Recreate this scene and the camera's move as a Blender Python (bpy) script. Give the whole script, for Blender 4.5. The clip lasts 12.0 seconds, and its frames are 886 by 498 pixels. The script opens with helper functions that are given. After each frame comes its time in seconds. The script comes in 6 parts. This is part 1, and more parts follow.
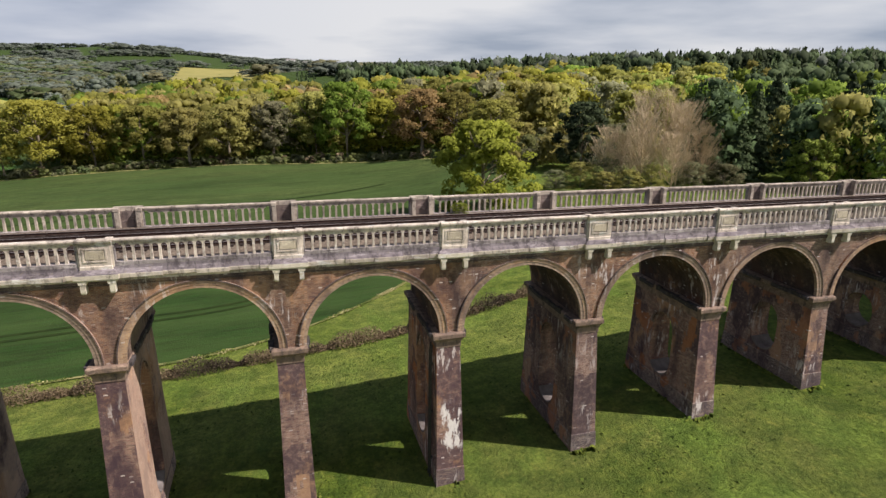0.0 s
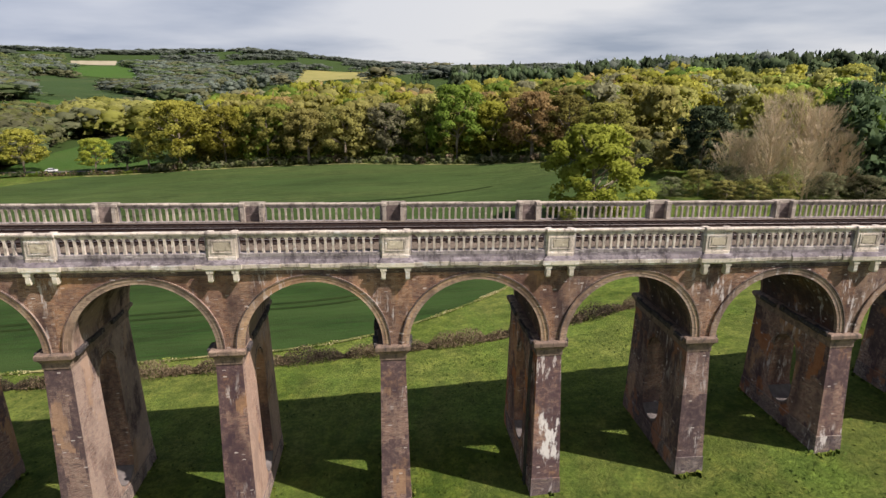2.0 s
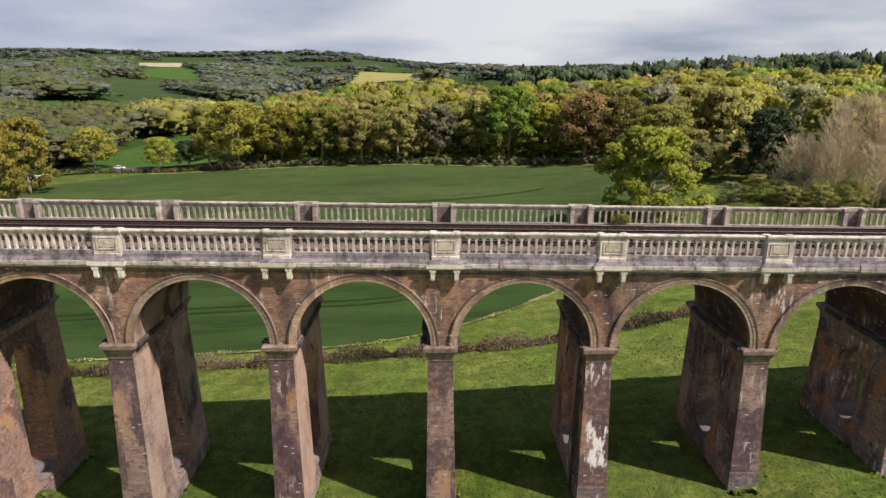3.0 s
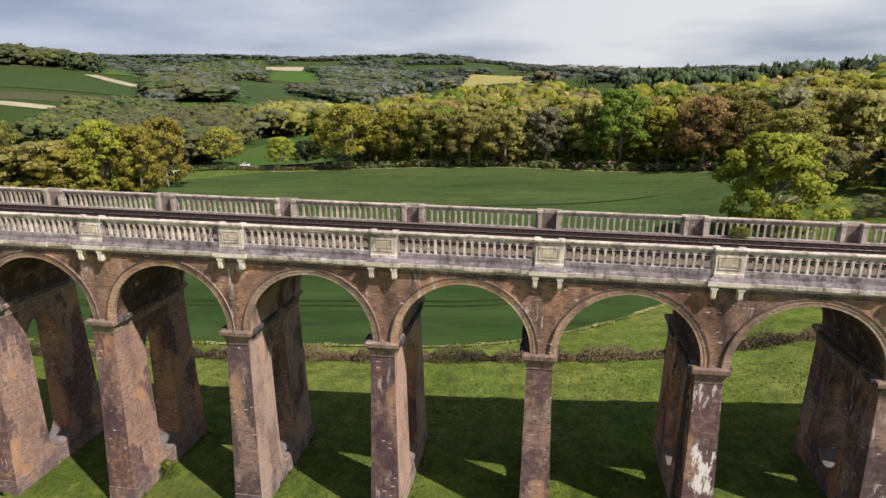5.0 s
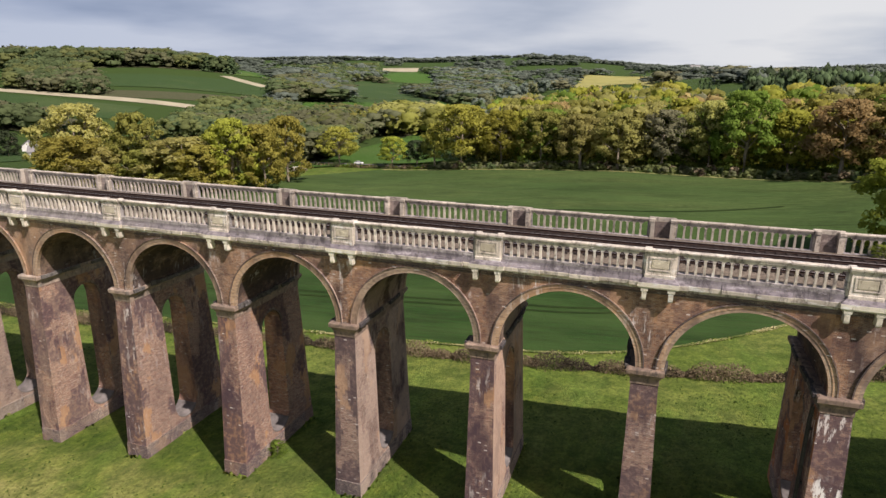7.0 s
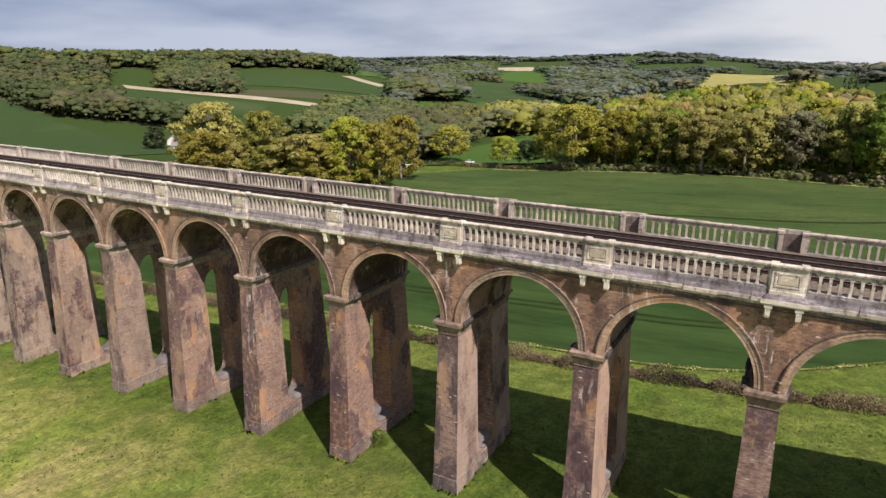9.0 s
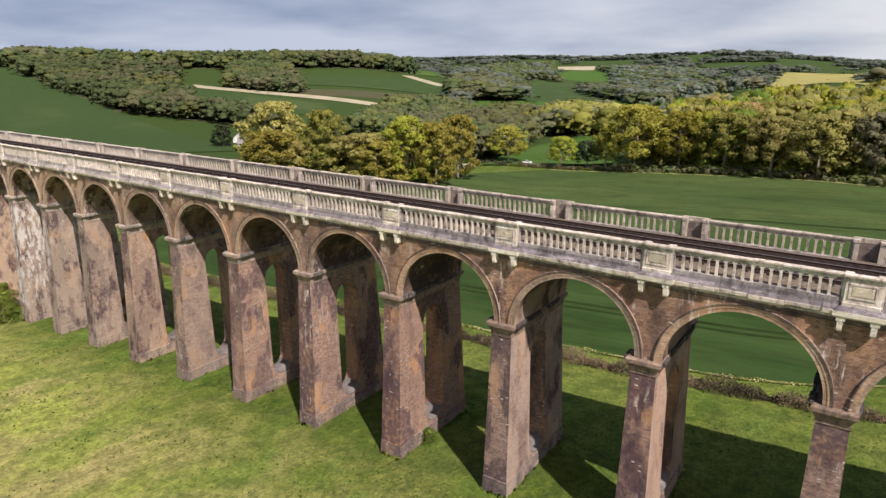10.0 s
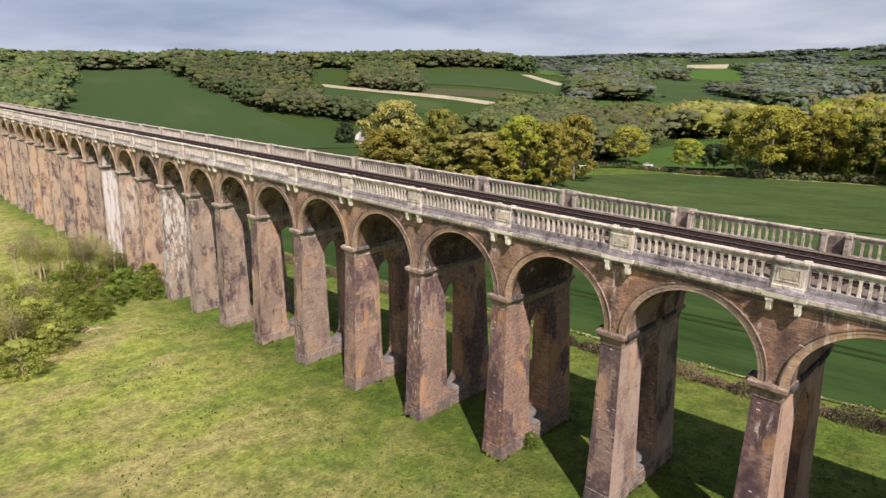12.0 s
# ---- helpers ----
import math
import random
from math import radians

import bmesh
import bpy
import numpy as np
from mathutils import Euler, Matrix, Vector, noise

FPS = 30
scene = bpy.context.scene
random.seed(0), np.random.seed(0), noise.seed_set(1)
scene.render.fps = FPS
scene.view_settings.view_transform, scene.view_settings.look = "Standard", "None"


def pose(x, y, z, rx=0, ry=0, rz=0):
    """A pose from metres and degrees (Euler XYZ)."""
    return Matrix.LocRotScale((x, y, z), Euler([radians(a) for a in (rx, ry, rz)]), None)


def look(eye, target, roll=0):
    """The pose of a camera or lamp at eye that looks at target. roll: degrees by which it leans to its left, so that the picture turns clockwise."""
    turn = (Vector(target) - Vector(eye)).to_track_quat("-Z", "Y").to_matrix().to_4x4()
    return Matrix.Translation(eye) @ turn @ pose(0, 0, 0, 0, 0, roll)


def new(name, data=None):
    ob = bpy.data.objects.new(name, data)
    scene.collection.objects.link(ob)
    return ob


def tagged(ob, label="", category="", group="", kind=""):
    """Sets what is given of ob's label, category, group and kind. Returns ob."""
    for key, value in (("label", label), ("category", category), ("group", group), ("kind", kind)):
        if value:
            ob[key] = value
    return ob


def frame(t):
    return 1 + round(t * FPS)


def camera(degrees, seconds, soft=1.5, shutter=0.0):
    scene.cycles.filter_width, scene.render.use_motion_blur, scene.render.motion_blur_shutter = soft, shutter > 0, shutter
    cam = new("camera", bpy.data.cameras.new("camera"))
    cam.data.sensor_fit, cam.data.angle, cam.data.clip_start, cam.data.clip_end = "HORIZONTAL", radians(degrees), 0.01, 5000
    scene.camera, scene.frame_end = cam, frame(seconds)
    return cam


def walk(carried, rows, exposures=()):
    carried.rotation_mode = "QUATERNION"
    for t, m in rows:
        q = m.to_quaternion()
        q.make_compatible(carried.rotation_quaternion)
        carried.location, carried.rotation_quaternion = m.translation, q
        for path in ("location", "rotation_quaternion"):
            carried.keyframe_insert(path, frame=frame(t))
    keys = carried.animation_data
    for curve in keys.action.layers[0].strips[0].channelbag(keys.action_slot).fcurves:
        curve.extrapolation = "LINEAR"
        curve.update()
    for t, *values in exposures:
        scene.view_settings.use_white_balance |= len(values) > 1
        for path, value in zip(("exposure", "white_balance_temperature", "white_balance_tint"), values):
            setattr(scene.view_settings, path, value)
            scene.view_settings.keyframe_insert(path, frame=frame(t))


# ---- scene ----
cam = camera(71.44, 12.0, soft=1.45)
# seconds, eye, heading (degrees left of +y), tilt, lean
ROWS = [
    (0.0, -0.056, -39.113, 32.560, -15.249, -15.702, -0.113),
    (0.5, -0.059, -39.104, 32.598, -12.747, -15.647, -0.158),
    (1.0, -0.061, -39.095, 32.636, -10.033, -15.598, -0.152),
    (1.5, -0.064, -39.086, 32.674, -7.653, -15.544, -0.154),
    (2.0, -0.067, -39.077, 32.711, -5.181, -15.485, -0.152),
    (2.5, -0.070, -39.067, 32.749, -2.932, -15.429, -0.152),
    (3.0, -0.073, -39.058, 32.787, -0.410, -15.371, -0.174),
    (5.0, -0.084, -39.022, 32.938, 9.500, -15.106, -0.291),
    (5.5, -0.087, -39.013, 32.976, 11.899, -15.087, -0.286),
    (6.0, -0.090, -39.004, 33.014, 14.512, -15.055, -0.267),
    (6.5, -0.093, -38.994, 33.052, 16.921, -15.036, -0.274),
    (7.0, -0.096, -38.985, 33.089, 19.555, -14.996, -0.271),
    (9.0, -0.107, -38.949, 33.240, 29.813, -15.006, -0.342),
    (9.5, -0.110, -38.940, 33.278, 32.340, -15.009, -0.341),
    (10.0, -0.113, -38.931, 33.316, 35.105, -15.027, -0.362),
    (10.5, -0.116, -38.921, 33.354, 37.646, -15.046, -0.376),
    (11.0, -0.119, -38.912, 33.392, 40.350, -15.034, -0.353),
    (11.5, -0.122, -38.903, 33.429, 42.904, -15.038, -0.387),
    (12.0, -0.125, -38.894, 33.467, 45.727, -15.028, -0.381),
]
PATH = []
for t, ex, ey, ez, head, tilt, lean in ROWS:
    a, b = radians(head), radians(tilt)
    way = Vector((-math.sin(a) * math.cos(b), math.cos(a) * math.cos(b), math.sin(b)))
    PATH.append((t, look((ex, ey, ez), Vector((ex, ey, ez)) + way, lean)))
EXPOSURE = 0.42
SKY_STRENGTH, SUN_STRENGTH = 0.25, 5.0
CLOUD_DARK, CLOUD_MID, CLOUD_LIGHT = (1.05, 1.20, 1.50, 1), (1.68, 1.77, 2.00, 1), (2.36, 2.36, 2.44, 1)
walk(cam, PATH, exposures=[(0.0, EXPOSURE), (7.0, EXPOSURE), (12.0, EXPOSURE + 0.08)])

# ---------------------------------------------------------------- world and sun
SUN_ELEV, SUN_WAY = radians(50.0), Vector((-0.71, 0.405, -1.0)).normalized()
world = bpy.data.worlds.new("overcast_sky")
scene.world = world
world.use_nodes = True


def sky():
    nt = world.node_tree
    N, L = nt.nodes, nt.links
    N.clear()
    out, bg = N.new("ShaderNodeOutputWorld"), N.new("ShaderNodeBackground")
    air = N.new("ShaderNodeTexSky")
    air.sky_type, air.sun_disc = "NISHITA", False
    air.sun_elevation, air.sun_rotation = SUN_ELEV, math.atan2(-SUN_WAY.x, -SUN_WAY.y)
    co, sep = N.new("ShaderNodeTexCoord"), N.new("ShaderNodeSeparateXYZ")
    L.new(co.outputs["Generated"], sep.inputs[0])
    # clouds on a flat layer: direction divided by height
    up = N.new("ShaderNodeMath"); up.operation = "MAXIMUM"; up.inputs[1].default_value = 0.0
    L.new(sep.outputs["Z"], up.inputs[0])
    lift = N.new("ShaderNodeMath"); lift.operation = "ADD"; lift.inputs[1].default_value = 0.12
    L.new(up.outputs[0], lift.inputs[0])
    flat = N.new("ShaderNodeVectorMath"); flat.operation = "DIVIDE"
    cmb = N.new("ShaderNodeCombineXYZ")
    for k in range(3):
        L.new(lift.outputs[0], cmb.inputs[k])
    L.new(co.outputs["Generated"], flat.inputs[0]); L.new(cmb.outputs[0], flat.inputs[1])
    n1 = N.new("ShaderNodeTexNoise")
    n1.inputs["Scale"].default_value, n1.inputs["Detail"].default_value, n1.inputs["Roughness"].default_value = 0.55, 6, 0.47
    drift = N.new("ShaderNodeMapping")
    drift.inputs["Location"].default_value, drift.inputs["Scale"].default_value = (2.3, 0.9, 0.0), (1.0, 1.0, 1.0)
    L.new(flat.outputs[0], drift.inputs["Vector"]); L.new(drift.outputs[0], n1.inputs["Vector"])
    ramp = N.new("ShaderNodeValToRGB")
    e = ramp.color_ramp.elements
    e[0].position, e[0].color = 0.30, CLOUD_DARK
    e[1].position, e[1].color = 0.60, CLOUD_LIGHT
    m = e.new(0.44); m.color = CLOUD_MID
    L.new(n1.outputs["Fac"], ramp.inputs[0])
    # the cloud closes towards the horizon and breaks up overhead, where the sun comes through
    cover = N.new("ShaderNodeMapRange")
    cover.inputs["From Min"].default_value, cover.inputs["From Max"].default_value = 0.22, 0.75
    cover.inputs["To Min"].default_value, cover.inputs["To Max"].default_value = 0.94, 0.08
    L.new(sep.outputs["Z"], cover.inputs["Value"])
    thin = N.new("ShaderNodeMixRGB"); thin.blend_type = "MULTIPLY"; thin.inputs[0].default_value = 1.0
    thin.inputs[2].default_value = (0.185, 0.19, 0.20, 1)
    L.new(air.outputs[0], thin.inputs[1])
    mix = N.new("ShaderNodeMixRGB")
    L.new(cover.outputs[0], mix.inputs[0])
    L.new(thin.outputs[0], mix.inputs[1]); L.new(ramp.outputs[0], mix.inputs[2])
    # heavier, bluer cloud towards the west
    west = N.new("ShaderNodeMapRange")
    west.inputs["From Min"].default_value, west.inputs["From Max"].default_value = 0.16, -0.78
    L.new(sep.outputs["X"], west.inputs["Value"])
    heavy = N.new("ShaderNodeMixRGB"); heavy.blend_type = "MULTIPLY"
    heavy.inputs[2].default_value = (0.67, 0.73, 0.87, 1)
    L.new(west.outputs[0], heavy.inputs[0]); L.new(mix.outputs[0], heavy.inputs[1])
    mix = heavy
    bg.inputs["Strength"].default_value = SKY_STRENGTH
    L.new(mix.outputs[0], bg.inputs["Color"]); L.new(bg.outputs[0], out.inputs[0])


sky()
sun = new("sun", bpy.data.lights.new("sun", "SUN"))
sun.data.energy, sun.data.angle, sun.data.color = SUN_STRENGTH, radians(0.6), (1.0, 0.888, 0.835)
sun.matrix_world = look((60, -40, 90), Vector((60, -40, 90)) + SUN_WAY)


# ---------------------------------------------------------------- materials
def shader(name):
    m = bpy.data.materials.new(name)
    m.use_nodes = True
    nt = m.node_tree
    return m, nt.nodes, nt.links, nt.nodes["Principled BSDF"]


def noise_fac(N, L, vec, scale, detail=4, rough=0.55, lo=0.4, hi=0.6, stretch=None):
    if stretch:
        mp = N.new("ShaderNodeMapping"); mp.inputs["Scale"].default_value = stretch
        L.new(vec, mp.inputs["Vector"]); vec = mp.outputs[0]
    n = N.new("ShaderNodeTexNoise")
    n.inputs["Scale"].default_value, n.inputs["Detail"].default_value, n.inputs["Roughness"].default_value = scale, detail, rough
    L.new(vec, n.inputs["Vector"])
    r = N.new("ShaderNodeMapRange"); r.clamp = True
    r.inputs["From Min"].default_value, r.inputs["From Max"].default_value = lo, hi
    L.new(n.outputs["Fac"], r.inputs["Value"])
    return r.outputs[0]


def blend(N, L, fac, a, b, kind="MIX", amount=1.0):
    m = N.new("ShaderNodeMixRGB"); m.blend_type = kind
    if amount != 1.0:
        k = N.new("ShaderNodeMath"); k.operation = "MULTIPLY"; k.inputs[1].default_value = amount
        L.new(fac, k.inputs[0]); fac = k.outputs[0]
    L.new(fac, m.inputs[0])
    for v, s in ((a, m.inputs[1]), (b, m.inputs[2])):
        if isinstance(v, tuple):
            s.default_value = (*v, 1.0)
        else:
            L.new(v, s)
    return m.outputs[0]


def place_vec(N):
    return N.new("ShaderNodeNewGeometry").outputs["Position"]


def bump(N, L, bsdf, height, strength, distance):
    b = N.new("ShaderNodeBump")
    b.inputs["Strength"].default_value, b.inputs["Distance"].default_value = strength, distance
    L.new(height, b.inputs["Height"]); L.new(b.outputs[0], bsdf.inputs["Normal"])


def span(N, L, sock, lo, hi, soft):
    """1 between lo and hi, fading over soft."""
    a = N.new("ShaderNodeMapRange"); a.inputs["From Min"].default_value, a.inputs["From Max"].default_value = lo, lo + soft
    c = N.new("ShaderNodeMapRange"); c.inputs["From Min"].default_value, c.inputs["From Max"].default_value = hi, hi - soft
    L.new(sock, a.inputs["Value"]); L.new(sock, c.inputs["Value"])
    return times(N, L, a.outputs[0], c.outputs[0])


def times(N, L, a, b):
    k = N.new("ShaderNodeMath"); k.operation = "MULTIPLY"
    L.new(a, k.inputs[0]); L.new(b, k.inputs[1])
    return k.outputs[0]


def limits(N, L, sock, a, b, lo=0.0, hi=1.0):
    """Maps a..b of a value to lo..hi, clamped."""
    r = N.new("ShaderNodeMapRange")
    for k, v in zip(("From Min", "From Max", "To Min", "To Max"), (a, b, lo, hi)):
        r.inputs[k].default_value = v
    L.new(sock, r.inputs["Value"])
    return r.outputs[0]


def plus(N, L, a, b):
    k = N.new("ShaderNodeMath"); k.operation = "ADD"
    L.new(a, k.inputs[0]); L.new(b, k.inputs[1])
    return k.outputs[0]


def brick_material(name, c1, c2, dark, refaced, buff, white, blooms=(), refaced_front=0.10, soffit_stain_shade=0.85, barrel=False):
    """Brickwork: courses, areas refaced in purple engineering brick or in buff brick, soot, lime. blooms: x0, x1, z0, z1, strength of large lime stains."""
    m, N, L, P = shader(name)
    pos = place_vec(N)
    sep = N.new("ShaderNodeSeparateXYZ"); L.new(pos, sep.inputs[0])
    cmb = N.new("ShaderNodeCombineXYZ")
    L.new(plus(N, L, sep.outputs["X"], sep.outputs["Y"]), cmb.inputs[0]); L.new(sep.outputs["Z"], cmb.inputs[1])
    bt = N.new("ShaderNodeTexBrick")
    bt.inputs["Scale"].default_value = 1.0
    bt.inputs["Brick Width"].default_value, bt.inputs["Row Height"].default_value, bt.inputs["Mortar Size"].default_value = 0.235, 0.078, 0.011
    bt.inputs["Mortar Smooth"].default_value, bt.inputs["Bias"].default_value = 0.2, 0.0
    bt.inputs["Color1"].default_value, bt.inputs["Color2"].default_value = (*c1, 1), (*c2, 1)
    bt.inputs["Mortar"].default_value = (0.44, 0.38, 0.31, 1)
    L.new(cmb.outputs[0], bt.inputs["Vector"])
    col = bt.outputs["Color"]
    # which way the face looks: exposed front, shaded west side, underside
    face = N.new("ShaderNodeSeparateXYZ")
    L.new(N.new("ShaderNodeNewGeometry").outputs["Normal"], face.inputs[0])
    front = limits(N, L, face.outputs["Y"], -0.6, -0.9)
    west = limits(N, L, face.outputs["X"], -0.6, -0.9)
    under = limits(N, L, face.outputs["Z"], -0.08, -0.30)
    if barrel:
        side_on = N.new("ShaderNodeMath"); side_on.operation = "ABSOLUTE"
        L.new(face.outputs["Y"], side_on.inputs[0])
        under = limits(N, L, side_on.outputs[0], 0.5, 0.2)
    # extra dark brick and soot on west sides also paint in their shade
    front_west = plus(N, L, front, west)
    # single bricks that differ
    cells = N.new("ShaderNodeTexWhiteNoise"); cells.noise_dimensions = "2D"
    snap = N.new("ShaderNodeVectorMath"); snap.operation = "SNAP"; snap.inputs[1].default_value = (0.235, 0.078, 1)
    L.new(cmb.outputs[0], snap.inputs[0]); L.new(snap.outputs[0], cells.inputs["Vector"])
    col = blend(N, L, limits(N, L, cells.outputs["Value"], 0.6, 1.0), col, dark, amount=0.55)
    col = blend(N, L, limits(N, L, cells.outputs["Value"], 0.2, 0.0), col, (0.46, 0.33, 0.24), amount=0.5)
    # courses that run darker or paler
    col = blend(N, L, noise_fac(N, L, pos, 1.0, 5, 0.65, 0.45, 0.70, (0.22, 0.22, 3.2)), col, dark, amount=0.32)
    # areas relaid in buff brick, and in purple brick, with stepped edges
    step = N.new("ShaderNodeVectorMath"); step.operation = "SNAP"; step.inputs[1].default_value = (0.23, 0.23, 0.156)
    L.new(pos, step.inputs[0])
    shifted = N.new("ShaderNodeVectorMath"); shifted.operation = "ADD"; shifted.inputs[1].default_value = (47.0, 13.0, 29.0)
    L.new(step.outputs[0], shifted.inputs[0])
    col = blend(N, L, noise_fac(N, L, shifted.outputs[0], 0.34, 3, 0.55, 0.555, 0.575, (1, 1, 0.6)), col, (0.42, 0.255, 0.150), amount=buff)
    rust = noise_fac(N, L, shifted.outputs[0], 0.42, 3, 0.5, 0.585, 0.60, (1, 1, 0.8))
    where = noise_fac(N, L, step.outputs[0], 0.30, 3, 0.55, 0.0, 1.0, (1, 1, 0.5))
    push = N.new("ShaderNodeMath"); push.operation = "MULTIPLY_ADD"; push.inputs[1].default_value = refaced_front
    L.new(times(N, L, front_west, limits(N, L, sep.outputs["X"], 6.0, -14.0, 0.45, 1.0)), push.inputs[0]); L.new(where, push.inputs[2])
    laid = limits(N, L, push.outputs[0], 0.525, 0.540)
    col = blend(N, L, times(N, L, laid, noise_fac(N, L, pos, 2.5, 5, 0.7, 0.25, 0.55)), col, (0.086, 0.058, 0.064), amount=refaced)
    # red-orange brick let into the shaded sides
    col = blend(N, L, times(N, L, rust, west), col, (0.38, 0.165, 0.080), amount=0.75)
    # soot and damp, heavier on the front and on the shaded west sides
    col = blend(N, L, times(N, L, noise_fac(N, L, pos, 0.5, 6, 0.65, 0.47, 0.66, (1, 1, 0.4)), limits(N, L, front_west, 0.0, 1.0, 0.35, 0.85)), col, dark)
    col = blend(N, L, noise_fac(N, L, pos, 3.2, 5, 0.75, 0.50, 0.72), col, dark, amount=0.28)
    # undersides and arch barrels: black stain, with their shade painted into the colour
    col = blend(N, L, times(N, L, under, noise_fac(N, L, pos, 0.7, 6, 0.7, 0.28, 0.50)), col, (0.030, 0.022, 0.026), amount=soffit_stain_shade)
    # pinkish-tan brick mixed in far along
    along = limits(N, L, sep.outputs["X"], -40.0, -115.0)
    col = blend(N, L, times(N, L, along, noise_fac(N, L, step.outputs[0], 0.8, 5, 0.65, 0.42, 0.52, (1, 1, 0.4))), col, (0.54, 0.42, 0.305), amount=0.62)
    # sunlight put into the colour: paler east sides on the piers in the middle
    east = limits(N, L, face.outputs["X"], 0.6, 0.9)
    sunlit_pale = times(N, L, times(N, L, east, span(N, L, sep.outputs["X"], -28.0, 4.0, 6.0)), noise_fac(N, L, step.outputs[0], 0.55, 4, 0.6, 0.38, 0.50, (1, 1, 0.5)))
    col = blend(N, L, sunlit_pale, col, (0.56, 0.42, 0.335), amount=0.42)
    # lime: streaks where water runs, flecks on single bricks
    big = noise_fac(N, L, pos, 0.20, 2, 0.5, 0.54, 0.64)
    st = noise_fac(N, L, pos, 2.6, 6, 0.7, 0.54, 0.60, (1, 1, 0.22))
    col = blend(N, L, times(N, L, times(N, L, big, st), limits(N, L, plus(N, L, front_west, under), 0.0, 1.0, 0.25, 1.0)), col, (0.62, 0.57, 0.54), amount=white)
    flecks = noise_fac(N, L, snap.outputs[0], 5.0, 3, 0.6, 0.655, 0.70, (0.7, 1.2, 1))
    col = blend(N, L, times(N, L, flecks, limits(N, L, front_west, 0.0, 1.0, 0.4, 1.0)), col, (0.62, 0.56, 0.52), amount=0.85)
    rag = noise_fac(N, L, pos, 1.7, 8, 0.75, 0.0, 1.0, (1, 1, 0.33))
    for x0, x1, z0, z1, k in blooms:
        if k > 1:      # a whole face limewashed by seepage
            col = blend(N, L, times(N, L, span(N, L, sep.outputs["X"], x0, x1, 0.1), noise_fac(N, L, pos, 1.1, 7, 0.7, 0.43, 0.53, (1, 1, 0.16))), col, (0.60, 0.58, 0.57))
            continue
        area = times(N, L, span(N, L, sep.outputs["X"], x0, x1, 0.5), span(N, L, sep.outputs["Z"], z0, z1, 1.6))
        raise_ = N.new("ShaderNodeMath"); raise_.operation = "MULTIPLY_ADD"; raise_.inputs[1].default_value = 0.15
        L.new(area, raise_.inputs[0]); L.new(rag, raise_.inputs[2])
        col = blend(N, L, times(N, L, limits(N, L, raise_.outputs[0], 0.635, 0.675), area), col, (0.70, 0.67, 0.64), amount=k)
    # each pier and arch weathers a little differently
    info = N.new("ShaderNodeObjectInfo")
    hsv = N.new("ShaderNodeHueSaturation")
    for lo, hi, sock in ((0.85, 1.15, "Saturation"), (0.84, 1.10, "Value")):
        L.new(limits(N, L, info.outputs["Random"], 0, 1, lo, hi), hsv.inputs[sock])
    L.new(col, hsv.inputs["Color"]); L.new(hsv.outputs[0], P.inputs["Base Color"])
    P.inputs["Roughness"].default_value, P.inputs["Specular IOR Level"].default_value = 0.92, 0.25
    bump(N, L, P, bt.outputs["Fac"], 0.6, -0.015)
    return m


def stone_material(name, light, grey, dark, dark_lo):
    m, N, L, P = shader(name)
    pos = place_vec(N)
    col = blend(N, L, noise_fac(N, L, pos, 0.9, 5, 0.6, 0.38, 0.66), light, grey)
    col = blend(N, L, noise_fac(N, L, pos, 2.3, 6, 0.7, dark_lo, dark_lo + 0.16, (1, 1, 0.6)), col, dark, amount=0.8)
    col = blend(N, L, noise_fac(N, L, pos, 7.0, 3, 0.6, 0.58, 0.66), col, (0.34, 0.28, 0.17), amount=0.2)
    col = blend(N, L, noise_fac(N, L, pos, 1.4, 7, 0.75, 0.55, 0.62, (0.5, 1, 1.6)), col, tuple(min(0.78, c * 1.45 + 0.04) for c in light), amount=0.7)
    col = blend(N, L, noise_fac(N, L, pos, 4.5, 5, 0.7, 0.58, 0.65, (1, 1, 0.35)), col, dark, amount=0.6)
    sep = N.new("ShaderNodeSeparateXYZ"); L.new(pos, sep.inputs[0])
    along = N.new("ShaderNodeMapRange"); along.inputs["From Min"].default_value, along.inputs["From Max"].default_value = -25.0, -90.0
    L.new(sep.outputs["X"], along.inputs["Value"])
    # stone grows whiter towards the far end
    whitened = times(N, L, along.outputs[0], noise_fac(N, L, pos, 1.6, 6, 0.7, 0.34, 0.56, (1, 1, 0.6)))
    col = blend(N, L, whitened, col, (0.62, 0.57, 0.50), amount=0.45)
    info = N.new("ShaderNodeObjectInfo")
    hsv = N.new("ShaderNodeHueSaturation")
    rng = N.new("ShaderNodeMapRange"); rng.inputs["To Min"].default_value, rng.inputs["To Max"].default_value = 0.82, 1.12
    L.new(info.outputs["Random"], rng.inputs["Value"]); L.new(rng.outputs[0], hsv.inputs["Value"])
    L.new(col, hsv.inputs["Color"]); L.new(hsv.outputs[0], P.inputs["Base Color"])
    P.inputs["Roughness"].default_value = 0.9
    bump(N, L, P, noise_fac(N, L, pos, 9.0, 5, 0.7, 0.3, 0.7), 0.5, 0.03)
    return m


def plain_material(name, a, b, scale, rough=0.9, metal=0.0, stretch=None, height=0.0):
    m, N, L, P = shader(name)
    pos = place_vec(N)
    f = noise_fac(N, L, pos, scale, 5, 0.6, 0.35, 0.65, stretch)
    L.new(blend(N, L, f, a, b), P.inputs["Base Color"])
    P.inputs["Roughness"].default_value, P.inputs["Metallic"].default_value = rough, metal
    P.inputs["Specular IOR Level"].default_value = 0.06 if rough > 0.8 else 0.5
    if height:
        bump(N, L, P, f, 0.6, height)
    return m


